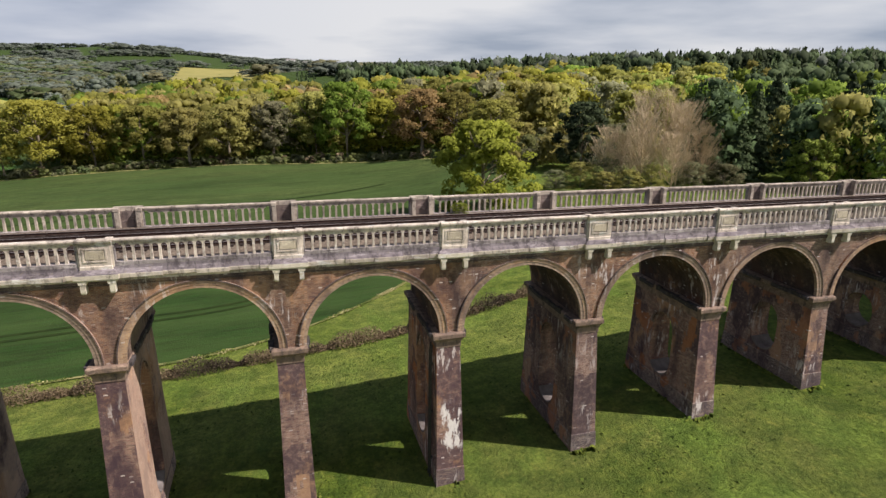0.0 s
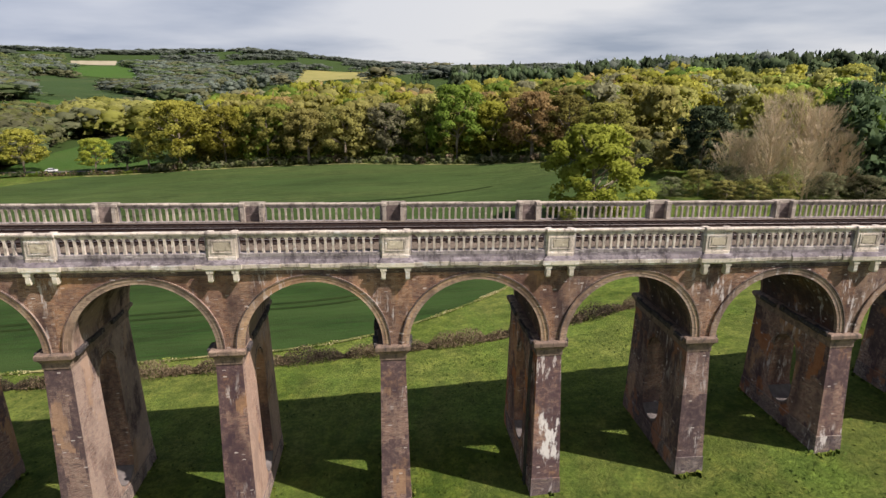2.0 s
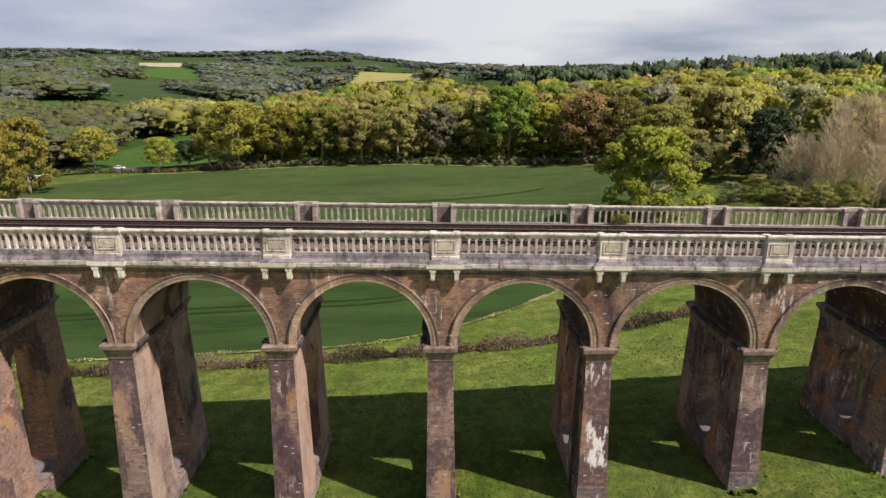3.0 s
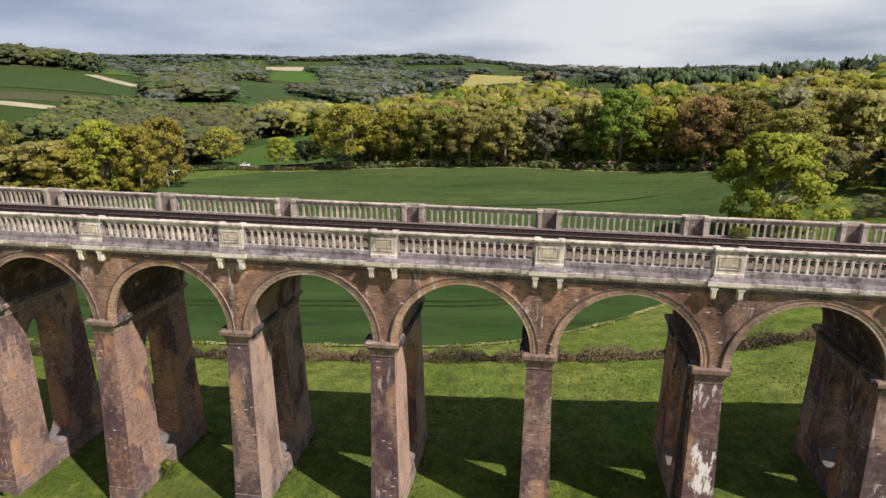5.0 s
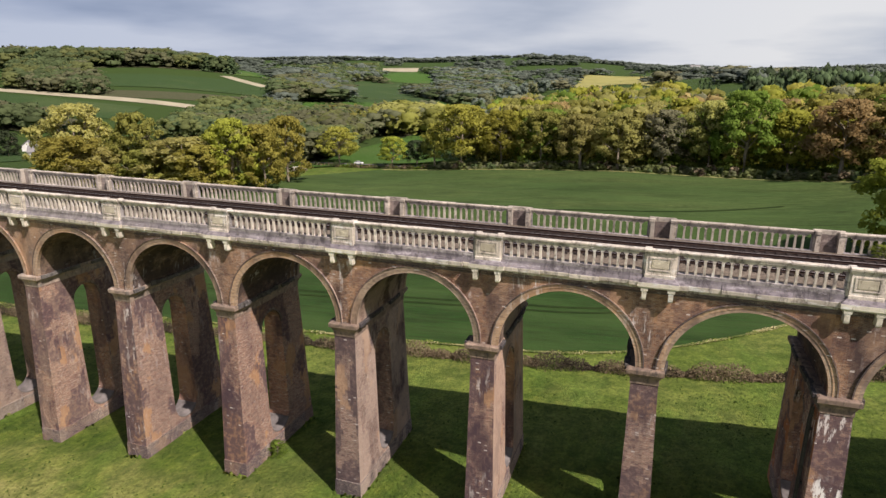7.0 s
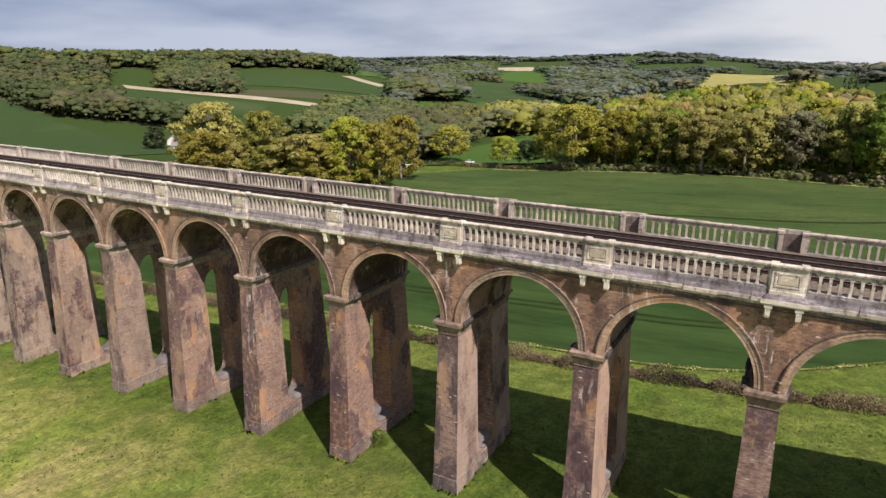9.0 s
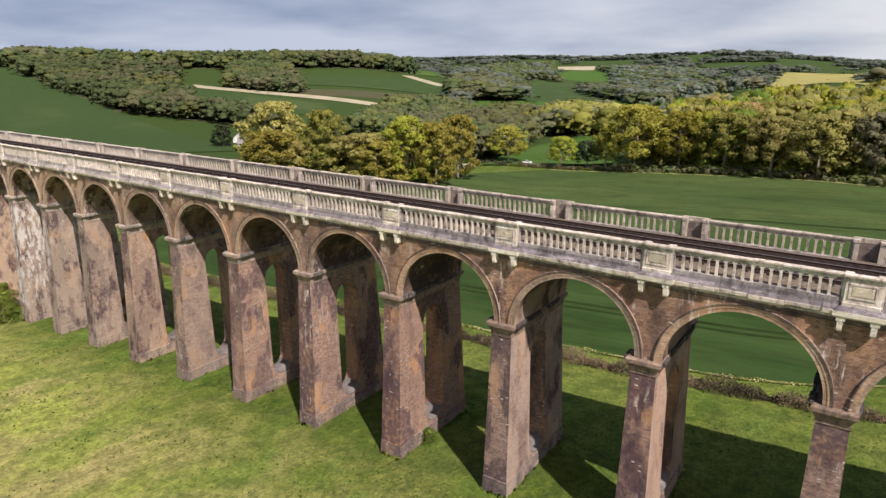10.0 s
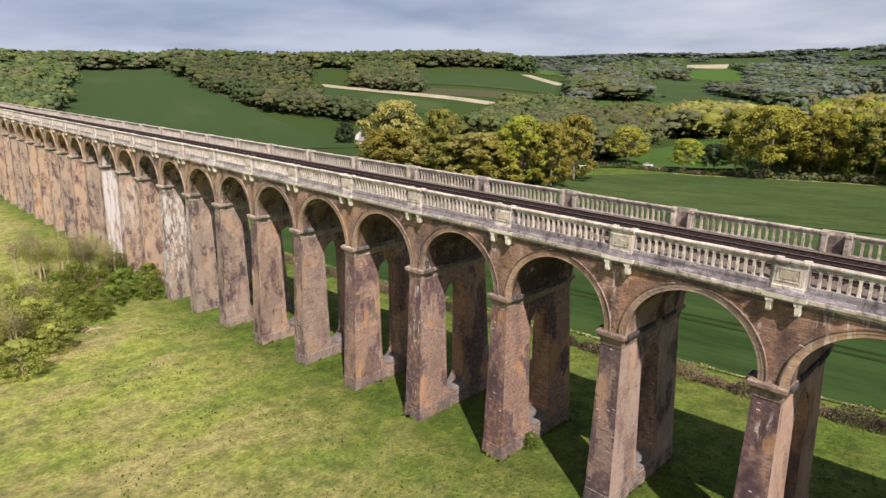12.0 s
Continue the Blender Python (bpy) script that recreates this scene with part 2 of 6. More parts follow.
def grass_material(name, base, tips, dry, dry_lo, dry_scale=0.06):
    m, N, L, P = shader(name)
    pos = place_vec(N)
    col = blend(N, L, noise_fac(N, L, pos, 0.5, 6, 0.65, 0.36, 0.66), base, tips)
    col = blend(N, L, noise_fac(N, L, pos, dry_scale, 6, 0.6, dry_lo, dry_lo + 0.14), col, dry, amount=0.75)
    fine = noise_fac(N, L, pos, 2.6, 6, 0.7, 0.34, 0.66)
    col = blend(N, L, fine, col, tuple(c * 0.45 for c in base), amount=0.45)
    L.new(col, P.inputs["Base Color"])
    P.inputs["Roughness"].default_value = 0.95
    P.inputs["Specular IOR Level"].default_value = 0.1
    bump(N, L, P, fine, 0.8, 0.25)
    return m


def meadow_material():
    """Rough grass: lush by the hedge, paler and yellower on the open side of the viaduct."""
    m, N, L, P = shader("meadow_grass")
    pos = place_vec(N)
    col = blend(N, L, noise_fac(N, L, pos, 0.45, 6, 0.65, 0.36, 0.66), (0.082, 0.132, 0.018), (0.180, 0.245, 0.036))
    col = blend(N, L, noise_fac(N, L, pos, 0.9, 7, 0.7, 0.52, 0.68, (1, 0.7, 1)), col, (0.31, 0.33, 0.062), amount=0.6)
    sep = N.new("ShaderNodeSeparateXYZ"); L.new(pos, sep.inputs[0])
    open_x = N.new("ShaderNodeMapRange"); open_x.inputs["From Min"].default_value, open_x.inputs["From Max"].default_value = 18.0, -75.0
    open_y = N.new("ShaderNodeMapRange"); open_y.inputs["From Min"].default_value, open_y.inputs["From Max"].default_value = 0.0, -14.0
    L.new(sep.outputs["X"], open_x.inputs["Value"]); L.new(sep.outputs["Y"], open_y.inputs["Value"])
    bare = N.new("ShaderNodeMath"); bare.operation = "MULTIPLY"
    L.new(open_x.outputs[0], bare.inputs[0]); L.new(open_y.outputs[0], bare.inputs[1])
    col = blend(N, L, bare.outputs[0], col, (0.61, 0.65, 0.15), amount=0.95)
    part_bare = N.new("ShaderNodeMapRange"); part_bare.inputs["To Min"].default_value, part_bare.inputs["To Max"].default_value = 0.10, 1.0
    L.new(bare.outputs[0], part_bare.inputs["Value"])
    # paler, yellower grass between the viaduct and the hedge
    lee = span(N, L, sep.outputs["Y"], 8.0, 60.0, 8.0)
    col = blend(N, L, times(N, L, lee, noise_fac(N, L, pos, 0.22, 6, 0.65, 0.36, 0.60, (0.5, 1, 1))), col, (0.33, 0.40, 0.080), amount=0.62)
    # green growth and straw, in patches of several sizes
    col = blend(N, L, times(N, L, noise_fac(N, L, pos, 0.085, 6, 0.6, 0.44, 0.58, (1, 0.7, 1)), part_bare.outputs[0]), col, (0.68, 0.55, 0.25), amount=0.9)
    col = blend(N, L, times(N, L, noise_fac(N, L, pos, 0.30, 6, 0.65, 0.49, 0.64, (1, 0.6, 1)), part_bare.outputs[0]), col, (0.64, 0.52, 0.23), amount=0.75)
    greener = N.new("ShaderNodeVectorMath"); greener.operation = "ADD"; greener.inputs[1].default_value = (31.0, 57.0, 0.0)
    L.new(pos, greener.inputs[0])
    col = blend(N, L, noise_fac(N, L, greener.outputs[0], 0.13, 7, 0.66, 0.50, 0.62, (1, 0.6, 1)), col, (0.22, 0.34, 0.058), amount=0.6)
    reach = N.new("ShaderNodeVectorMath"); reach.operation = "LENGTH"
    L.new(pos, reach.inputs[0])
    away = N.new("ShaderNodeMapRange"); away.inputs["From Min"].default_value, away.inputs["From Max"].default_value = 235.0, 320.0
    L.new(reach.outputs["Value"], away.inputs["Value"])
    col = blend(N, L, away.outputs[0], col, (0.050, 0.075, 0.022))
    col = blend(N, L, noise_fac(N, L, pos, 0.6, 7, 0.72, 0.42, 0.60), col, (0.044, 0.086, 0.016), amount=0.5)
    fine = noise_fac(N, L, pos, 3.0, 8, 0.72, 0.34, 0.72, (1, 0.8, 1))
    col = blend(N, L, fine, col, (0.026, 0.050, 0.010), amount=0.72)
    L.new(col, P.inputs["Base Color"])
    P.inputs["Roughness"].default_value, P.inputs["Specular IOR Level"].default_value = 0.95, 0.1
    bump(N, L, P, fine, 0.8, 0.3)
    return m


def crop_material(name, a, b):
    """Young cereal in drilled rows."""
    m, N, L, P = shader(name)
    pos = place_vec(N)
    col = blend(N, L, noise_fac(N, L, pos, 0.035, 5, 0.6, 0.38, 0.62, (0.35, 1, 1)), a, b)
    sep = N.new("ShaderNodeSeparateXYZ"); L.new(pos, sep.inputs[0])
    # the near side of the field is a darker green
    greener = N.new("ShaderNodeMapRange"); greener.inputs["From Min"].default_value, greener.inputs["From Max"].default_value = 125.0, 70.0
    L.new(sep.outputs["Y"], greener.inputs["Value"])
    col = blend(N, L, greener.outputs[0], col, tuple(c * k for c, k in zip(a, (0.50, 0.72, 0.55))))
    rows = noise_fac(N, L, pos, 1.6, 3, 0.6, 0.4, 0.62, (0.06, 1, 1))
    col = blend(N, L, rows, col, tuple(c * 0.40 for c in a), amount=0.75)
    col = blend(N, L, noise_fac(N, L, pos, 0.8, 6, 0.7, 0.42, 0.62), col, tuple(c * 0.5 for c in a), amount=0.5)
    col = blend(N, L, noise_fac(N, L, pos, 0.11, 6, 0.65, 0.40, 0.62, (0.3, 1, 1)), col, tuple(c * 1.35 for c in a), amount=0.45)
    L.new(col, P.inputs["Base Color"])
    P.inputs["Roughness"].default_value = 0.95
    P.inputs["Specular IOR Level"].default_value = 0.1
    bump(N, L, P, noise_fac(N, L, pos, 3.0, 4, 0.7, 0.3, 0.7), 0.6, 0.15)
    return m


def leaf_material(name, a, b, through_light=0.62):
    m, N, L, P = shader(name)
    geo = N.new("ShaderNodeNewGeometry")
    info = N.new("ShaderNodeObjectInfo")
    col = blend(N, L, geo.outputs["Random Per Island"], tuple(0.85 * p for p in a), tuple(1.1 * q for q in b))
    hsv = N.new("ShaderNodeHueSaturation")
    for lo, hi, sock in ((0.485, 0.515, "Hue"), (0.75, 1.2, "Value")):
        r = N.new("ShaderNodeMapRange"); r.inputs["To Min"].default_value, r.inputs["To Max"].default_value = lo, hi
        L.new(info.outputs["Random"], r.inputs["Value"]); L.new(r.outputs[0], hsv.inputs[sock])
    L.new(col, hsv.inputs["Color"])
    L.new(hsv.outputs[0], P.inputs["Base Color"])
    P.inputs["Roughness"].default_value = 0.8
    P.inputs["Specular IOR Level"].default_value = 0.15
    tr = N.new("ShaderNodeBsdfTranslucent"); L.new(hsv.outputs[0], tr.inputs["Color"])
    mx = N.new("ShaderNodeMixShader"); mx.inputs[0].default_value = through_light
    L.new(P.outputs[0], mx.inputs[1]); L.new(tr.outputs[0], mx.inputs[2])
    L.new(mx.outputs[0], N["Material Output"].inputs["Surface"])
    return m


BLOOMS = ((10.0, 12.2, 4.5, 10.6, 0.95), (-142.4, -141.2, -5, 15.6, 2.0), (-111.3, -108.5, -2, 16.5, 0.85), (-100.4, -97.8, 6, 15.5, 0.6), (-133.5, -130.5, 4, 16, 0.35), (21, 23, 15, 17.5, 0.8), (10, 12, 13, 14.2, 0.7), (-23, -21, 15, 17.8, 0.7), (-12, -10, 16, 18, 0.6))
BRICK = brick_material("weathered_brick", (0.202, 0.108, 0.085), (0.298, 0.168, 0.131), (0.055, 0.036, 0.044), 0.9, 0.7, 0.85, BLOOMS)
BRICK_ARCH = brick_material("sooty_brown_arch_brick", (0.235, 0.115, 0.064), (0.35, 0.185, 0.105), (0.048, 0.029, 0.030), 0.4, 0.6, 0.9, BLOOMS, refaced_front=0.0, soffit_stain_shade=0.8, barrel=True)
BRICK_REVEAL = brick_material("red_reveal_brick", (0.25, 0.115, 0.075), (0.36, 0.175, 0.115), (0.05, 0.034, 0.04), 0.6, 0.5, 0.6, refaced_front=0.0, soffit_stain_shade=0.3)
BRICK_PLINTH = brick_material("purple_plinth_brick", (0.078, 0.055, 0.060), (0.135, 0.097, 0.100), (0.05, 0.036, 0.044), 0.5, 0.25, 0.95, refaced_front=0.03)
BRICK_RING = brick_material("buff_ring_brick", (0.42, 0.27, 0.165), (0.55, 0.37, 0.235), (0.12, 0.08, 0.065), 0.3, 0.55, 0.6, refaced_front=-0.05, soffit_stain_shade=0.2)
STONE = stone_material("weathered_limestone", (0.66, 0.585, 0.49), (0.42, 0.365, 0.315), (0.085, 0.066, 0.062), 0.50)
STONE_PALE = stone_material("pale_cream_limestone", (0.74, 0.68, 0.55), (0.56, 0.505, 0.41), (0.17, 0.14, 0.11), 0.56)
STONE_GREY = stone_material("lichened_grey_stone", (0.215, 0.190, 0.200), (0.135, 0.116, 0.128), (0.040, 0.033, 0.038), 0.46)
STONE_MID = stone_material("grey_streaked_limestone", (0.35, 0.315, 0.305), (0.235, 0.208, 0.21), (0.06, 0.05, 0.053), 0.46)
BALLAST = plain_material("track_ballast", (0.10, 0.08, 0.065), (0.20, 0.165, 0.13), 6.0, height=0.05)
OILY = plain_material("oil_stained_ballast", (0.018, 0.013, 0.012), (0.045, 0.034, 0.03), 3.0, height=0.04)
SLEEPER = plain_material("dark_sleeper", (0.02, 0.015, 0.014), (0.045, 0.036, 0.032), 3.0)
RAIL = plain_material("rusty_rail_steel", (0.30, 0.25, 0.235), (0.42, 0.37, 0.35), 5.0, 0.4, 0.8)
SILL = plain_material("smooth_pale_sill_stone", (0.125, 0.110, 0.105), (0.20, 0.178, 0.170), 1.4)
RUSTY = plain_material("dark_rust", (0.028, 0.018, 0.016), (0.055, 0.034, 0.028), 5.0)
MEADOW = meadow_material()
CROP = crop_material("young_crop", (0.050, 0.084, 0.023), (0.098, 0.132, 0.040))
BARK = plain_material("grey_bark", (0.18, 0.15, 0.115), (0.33, 0.28, 0.21), 3.0)


# ---------------------------------------------------------------- building helpers
def mesh_of(name, bm, material):
    me = bpy.data.meshes.new(name)
    bmesh.ops.recalc_face_normals(bm, faces=bm.faces)
    bm.to_mesh(me)
    bm.free()
    me.materials.append(material)
    return me


def part(name, bm, material, parent, label="", m=None):
    """Links a bmesh (or a ready mesh) as one mesh object under a thing or a part."""
    me = bm if isinstance(bm, bpy.types.Mesh) else mesh_of(name, bm, material)
    ob = new(name, me)
    ob.parent = parent
    if m is not None:
        ob.matrix_basis = m
    return tagged(ob, label)


def thing(name, label, category, m=None, group="", kind=""):
    ob = new(name)
    if m is not None:
        ob.matrix_basis = m
    return tagged(ob, label, category, group, kind)


def add_box(bm, x0, x1, y0, y1, z0, z1, bevel=0.0):
    r = bmesh.ops.create_cube(bm, size=1.0, matrix=Matrix.LocRotScale(((x0 + x1) / 2, (y0 + y1) / 2, (z0 + z1) / 2), None, (x1 - x0, y1 - y0, z1 - z0)))
    if bevel:
        es = list({e for v in r["verts"] for e in v.link_edges})
        bmesh.ops.bevel(bm, geom=es, offset=bevel, segments=1, affect="EDGES")


def box_bm(*a, bevel=0.0):
    bm = bmesh.new()
    add_box(bm, *a, bevel=bevel)
    return bm


def extrude_profile(pts, x0, x1):
    """A closed (y, z) outline drawn out from x0 to x1."""
    bm = bmesh.new()
    a = [bm.verts.new((x0, y, z)) for y, z in pts]
    b = [bm.verts.new((x1, y, z)) for y, z in pts]
    n = len(pts)
    for i in range(n):
        bm.faces.new((a[i], a[(i + 1) % n], b[(i + 1) % n], b[i]))
    bm.faces.new(a), bm.faces.new(b[::-1])
    return bm


def loft_rects(levels):
    """Rectangles (z, x0, x1, y0, y1) joined one above the other."""
    bm = bmesh.new()
    rings = [[bm.verts.new(c) for c in ((x0, y0, z), (x1, y0, z), (x1, y1, z), (x0, y1, z))] for z, x0, x1, y0, y1 in levels]
    for a, b in zip(rings, rings[1:]):
        for k in range(4):
            bm.faces.new((a[k], a[(k + 1) % 4], b[(k + 1) % 4], b[k]))
    bm.faces.new(rings[0][::-1]), bm.faces.new(rings[-1])
    return bm


# ---------------------------------------------------------------- the lie of the land
def ramp(v, a, b):
    t = np.clip((v - a) / (b - a), 0, 1)
    return t * t * (3 - 2 * t)


def ground(x, y):
    """Height of the land: a valley floor, a wooded rise on the east, farmed hills round the rest."""
    x, y = np.asarray(x, float), np.asarray(y, float)
    xs = np.clip(x, -110, 70)
    z = 1.9 + 0.075 * xs + 0.025 * (np.sqrt(xs * xs + 90) - 9.0)
    z = z - 1.2 * ramp(y, 12, 60) * ramp(xs, -20, 40) * 2
    dx, dy = x, y + 39
    r = np.hypot(dx, dy)
    az = np.degrees(np.arctan2(-dx, dy))
    east = ramp(-az, 12, 28)
    west = ramp(az, 22, 46)
    mid = (1 - east) * (1 - west)
    z = z + east * 19 * ramp(r, 150, 540)
    z = z + mid * (9 * ramp(r, 245, 520) * ramp(-az, -19, -7) + 20 * ramp(r, 380, 900))
    z = z + west * 64 * ramp(r, 340, 960)
    z = z + (34 + 76 * mid * ramp(az, -8, 14) + 30 * west) * ramp(r, 1150, 2700)
    roll = 5 * np.sin(x / 170 + 1.3) * np.sin(y / 140 + 0.4) + 2.5 * np.sin(x / 61 - y / 83)
    z = z + roll * ramp(r, 380, 800)
    return z


def gz(x, y):
    return float(ground(x, y))


def grid_mesh(name, xs, ys, material, lift=0.0):
    """A sheet laid on the land; xs and ys are 2-d arrays."""
    zs = ground(xs, ys) + lift
    n, m = xs.shape
    verts = np.stack([xs, ys, zs], -1).reshape(-1, 3)
    i = np.arange(n * m).reshape(n, m)
    faces = np.stack([i[:-1, :-1], i[1:, :-1], i[1:, 1:], i[:-1, 1:]], -1).reshape(-1, 4)
    me = bpy.data.meshes.new(name)
    me.from_pydata(verts.tolist(), [], faces.tolist())
    me.materials.append(material)
    me.polygons.foreach_set("use_smooth", [True] * len(faces))
    me.update()
    return new(name, me)


def build_ground():
    a = np.radians(np.linspace(0, 360, 241))
    r = np.concatenate([np.linspace(0.0, 120, 60), 120 * np.exp(np.linspace(0.03, math.log(4700 / 120), 90))])
    R, A = np.meshgrid(r, a, indexing="ij")
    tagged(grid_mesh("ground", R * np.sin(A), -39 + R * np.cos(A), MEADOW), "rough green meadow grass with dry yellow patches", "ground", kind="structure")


build_ground()

# ---------------------------------------------------------------- the viaduct
PITCH, FALL = 11.0, -0.0155
FIRST, LAST = -28, 8
DEPTH = 9.4                      # from face to face
SPRING, RADIUS = 15.15, 4.62
viaduct = thing("viaduct", "long brick railway viaduct with stone balustrades on tall tapering piers", "viaduct")


def bay(i):
    return Matrix.Translation((PITCH * i, 0, FALL * PITCH * i)) @ Matrix.Rotation(math.asin(-FALL), 4, "Y")


def pier_bm(zg):
    """A battered pier with a tall round-headed opening through it; zg: height of the ground below the deck's datum."""
    bm = bmesh.new()
    top, z0 = 14.0, zg - 0.6
    arch_z, half, mid = 11.5, 1.48, DEPTH / 2 + 0.05
    sill = zg + 3.1
    zs = {z0, zg + 1.3, zg + 1.33, top}
    zs |= {sill - 1.5 * math.cos(k * math.pi / 16) for k in range(9)}
    zs |= {arch_z + half * math.sin(k * math.pi / 16) for k in range(9)}
    zs |= set(np.linspace(sill, arch_z, 5))
    zs = sorted(zs)

    def opening(z):
        if z < sill:
            u = (sill - z) / 1.5
        elif z > arch_z:
            u = (z - arch_z) / half
        else:
            return half
        return half * math.sqrt(max(0.0, 1 - u * u)) if u <= 1.0001 else -1.0

    rows = []
    for z in zs:
        d = top - z
        foot = 0.04 if z <= zg + 1.31 else 0.0
        hx = 0.87 + 0.0185 * d + foot
        y0, y1 = -0.052 * d - foot, DEPTH + 0.052 * d + foot
        h = max(opening(z), 0.0)
        ys = (y0, mid - h, mid + h, y1)
        rows.append((z, [[bm.verts.new((s * hx, y, z)) for y in ys] for s in (-1, 1)], opening(z) >= -0.5))
    for (za, a, ha), (zb, b, hb) in zip(rows, rows[1:]):
        through_here = ha and hb
        for s in (0, 1):
            for k in (0, 1, 2):
                if k == 1 and through_here:
                    continue
                f = bm.faces.new((a[s][k], a[s][k + 1], b[s][k + 1], b[s][k]))
                f.material_index = 2 if zb <= zg + 1.34 else 0
        for k in ((0, 1, 2, 3) if through_here else (0, 3)):
            f = bm.faces.new((a[0][k], a[1][k], b[1][k], b[0][k]))
            f.material_index = 1 if k in (1, 2) else 2 if zb <= zg + 1.34 else 0
    for row in (rows[0][1], rows[-1][1]):
        for k in range(3):
            bm.faces.new((row[0][k], row[0][k + 1], row[1][k + 1], row[1][k]))
    bmesh.ops.remove_doubles(bm, verts=bm.verts, dist=0.001)
    return bm


def head_ring_bm(side):
    """The brick ring round the head of a pier's opening."""
    bm = bmesh.new()
    half, mid, z0 = 1.48, DEPTH / 2 + 0.05, 11.5
    rows = []
    for k in range(21):
        a = math.pi * k / 20
        row = []
        for r, o in ((half - 0.01, -0.1), (half - 0.01, 0.035), (half + 0.24, 0.035), (half + 0.24, -0.1)):
            z = z0 + r * math.sin(a)
            row.append(bm.verts.new((side * (0.87 + 0.0185 * (14.0 - z) + o), mid - r * math.cos(a), z)))
        rows.append(row)
    for a, b in zip(rows, rows[1:]):
        for k in range(4):
            bm.faces.new((a[k], a[(k + 1) % 4], b[(k + 1) % 4], b[k]))
    bm.faces.new(rows[0]), bm.faces.new(rows[-1][::-1])
    return bm


def threshold_bm(zg):
    """The pale stone lining of the upturned arch at the foot of the opening."""
    bm = bmesh.new()
    half, mid, sill = 1.48, DEPTH / 2 + 0.05, zg + 3.1
    hx = 0.87 + 0.0185 * (14.0 - sill) + 0.03
    ring = []
    for k in range(-8, 9):
        a = k * math.pi / 25
        ring.append([bm.verts.new((sx * hx, mid + (half - t) * math.sin(a), sill - (1.5 - t) * math.cos(a))) for sx, t in ((-1, -0.05), (-0.97, -0.06), (0.97, -0.06), (1, -0.05), (1, 0.03), (0.93, 0.09), (-0.93, 0.09), (-1, 0.03))])
    for a, b in zip(ring, ring[1:]):
        for k in range(8):
            bm.faces.new((a[k], a[(k + 1) % 8], b[(k + 1) % 8], b[k]))
    bm.faces.new(ring[0]), bm.faces.new(ring[-1][::-1])
    for f in bm.faces:
        f.smooth = True
    return bm


def ledge_bm(side, seed):
    """Black, broken ledge bricks that run through the arch above the impost."""
    bm = bmesh.new()
    rng = random.Random(seed)
    y = 0.15
    while y < DEPTH - 0.5:
        ln = rng.uniform(0.35, 1.3)
        if rng.random() < 0.8:
            out, h = rng.uniform(1.26, 1.40), rng.uniform(0.26, 0.46)
            a, b = sorted((side * 0.98, side * out))
            add_box(bm, a, b, y, min(y + ln - 0.04, DEPTH - 0.15), 14.80, 14.80 + h, bevel=0.03)
        y += ln
    return bm


def impost_bm():
    prof = ((14.0, 0.0), (14.02, 0.05), (14.42, 0.05), (14.44, 0.10), (14.56, 0.12), (14.72, 0.24), (14.78, 0.32), (15.04, 0.33), (15.10, 0.30), (15.17, 0.16))
    return loft_rects([(z, -0.87 - o, 0.87 + o, -o, DEPTH + o) for z, o in prof])


def arch_bm():
    """Barrel and spandrels of one bay, from the middle of one pier to the middle of the next."""
    bm = bmesh.new()
    n = 36
    top = 20.92
    arc = [(PITCH / 2 - RADIUS * math.cos(math.pi * k / n), SPRING + RADIUS * math.sin(math.pi * k / n)) for k in range(n + 1)]
    low = [(0.0, SPRING)] + arc + [(PITCH, SPRING)]
    cols = {}
    for y in (0.0, DEPTH):
        cols[y] = ([bm.verts.new((x, y, z)) for x, z in low], [bm.verts.new((x, y, top)) for x, _ in low])
        b, t = cols[y]
        for k in range(len(low) - 1):
            if low[k][0] < low[k + 1][0] - 1e-6:
                bm.faces.new((b[k], b[k + 1], t[k + 1], t[k]))
    for k in range(len(low) - 1):
        bm.faces.new((cols[0.0][0][k], cols[DEPTH][0][k], cols[DEPTH][0][k + 1], cols[0.0][0][k + 1]))
        bm.faces.new((cols[0.0][1][k], cols[0.0][1][k + 1], cols[DEPTH][1][k + 1], cols[DEPTH][1][k]))
    return bm


def ring_bm(r0, r1, proud, inset=0.25, n=44):
    """A ring of bricks or stones round the arch, standing proud of the face."""
    bm = bmesh.new()
    rows = []
    for k in range(n + 1):
        a = math.pi * k / n
        c, s = -math.cos(a), math.sin(a)
        rows.append([bm.verts.new((PITCH / 2 + r * c, y, SPRING + 0.02 + r * s)) for r, y in ((r0, -proud), (r1, -proud), (r1, inset), (r0, inset))])
    for a, b in zip(rows, rows[1:]):
        for k in range(4):
            bm.faces.new((a[k], a[(k + 1) % 4], b[(k + 1) % 4], b[k]))
    bm.faces.new(rows[0]), bm.faces.new(rows[-1][::-1])
    return bm


BACK = Matrix.Translation((PITCH, DEPTH, 0)) @ Matrix.Rotation(math.pi, 4, "Z")   # turns a bay's near side into its far side
BACK_PIER = Matrix.Translation((0, DEPTH, 0)) @ Matrix.Rotation(math.pi, 4, "Z")
GAP = (0.92, PITCH - 0.92)       # balustrade between two refuges
COUNT = 18
STEP = (GAP[1] - GAP[0] - 0.30) / COUNT


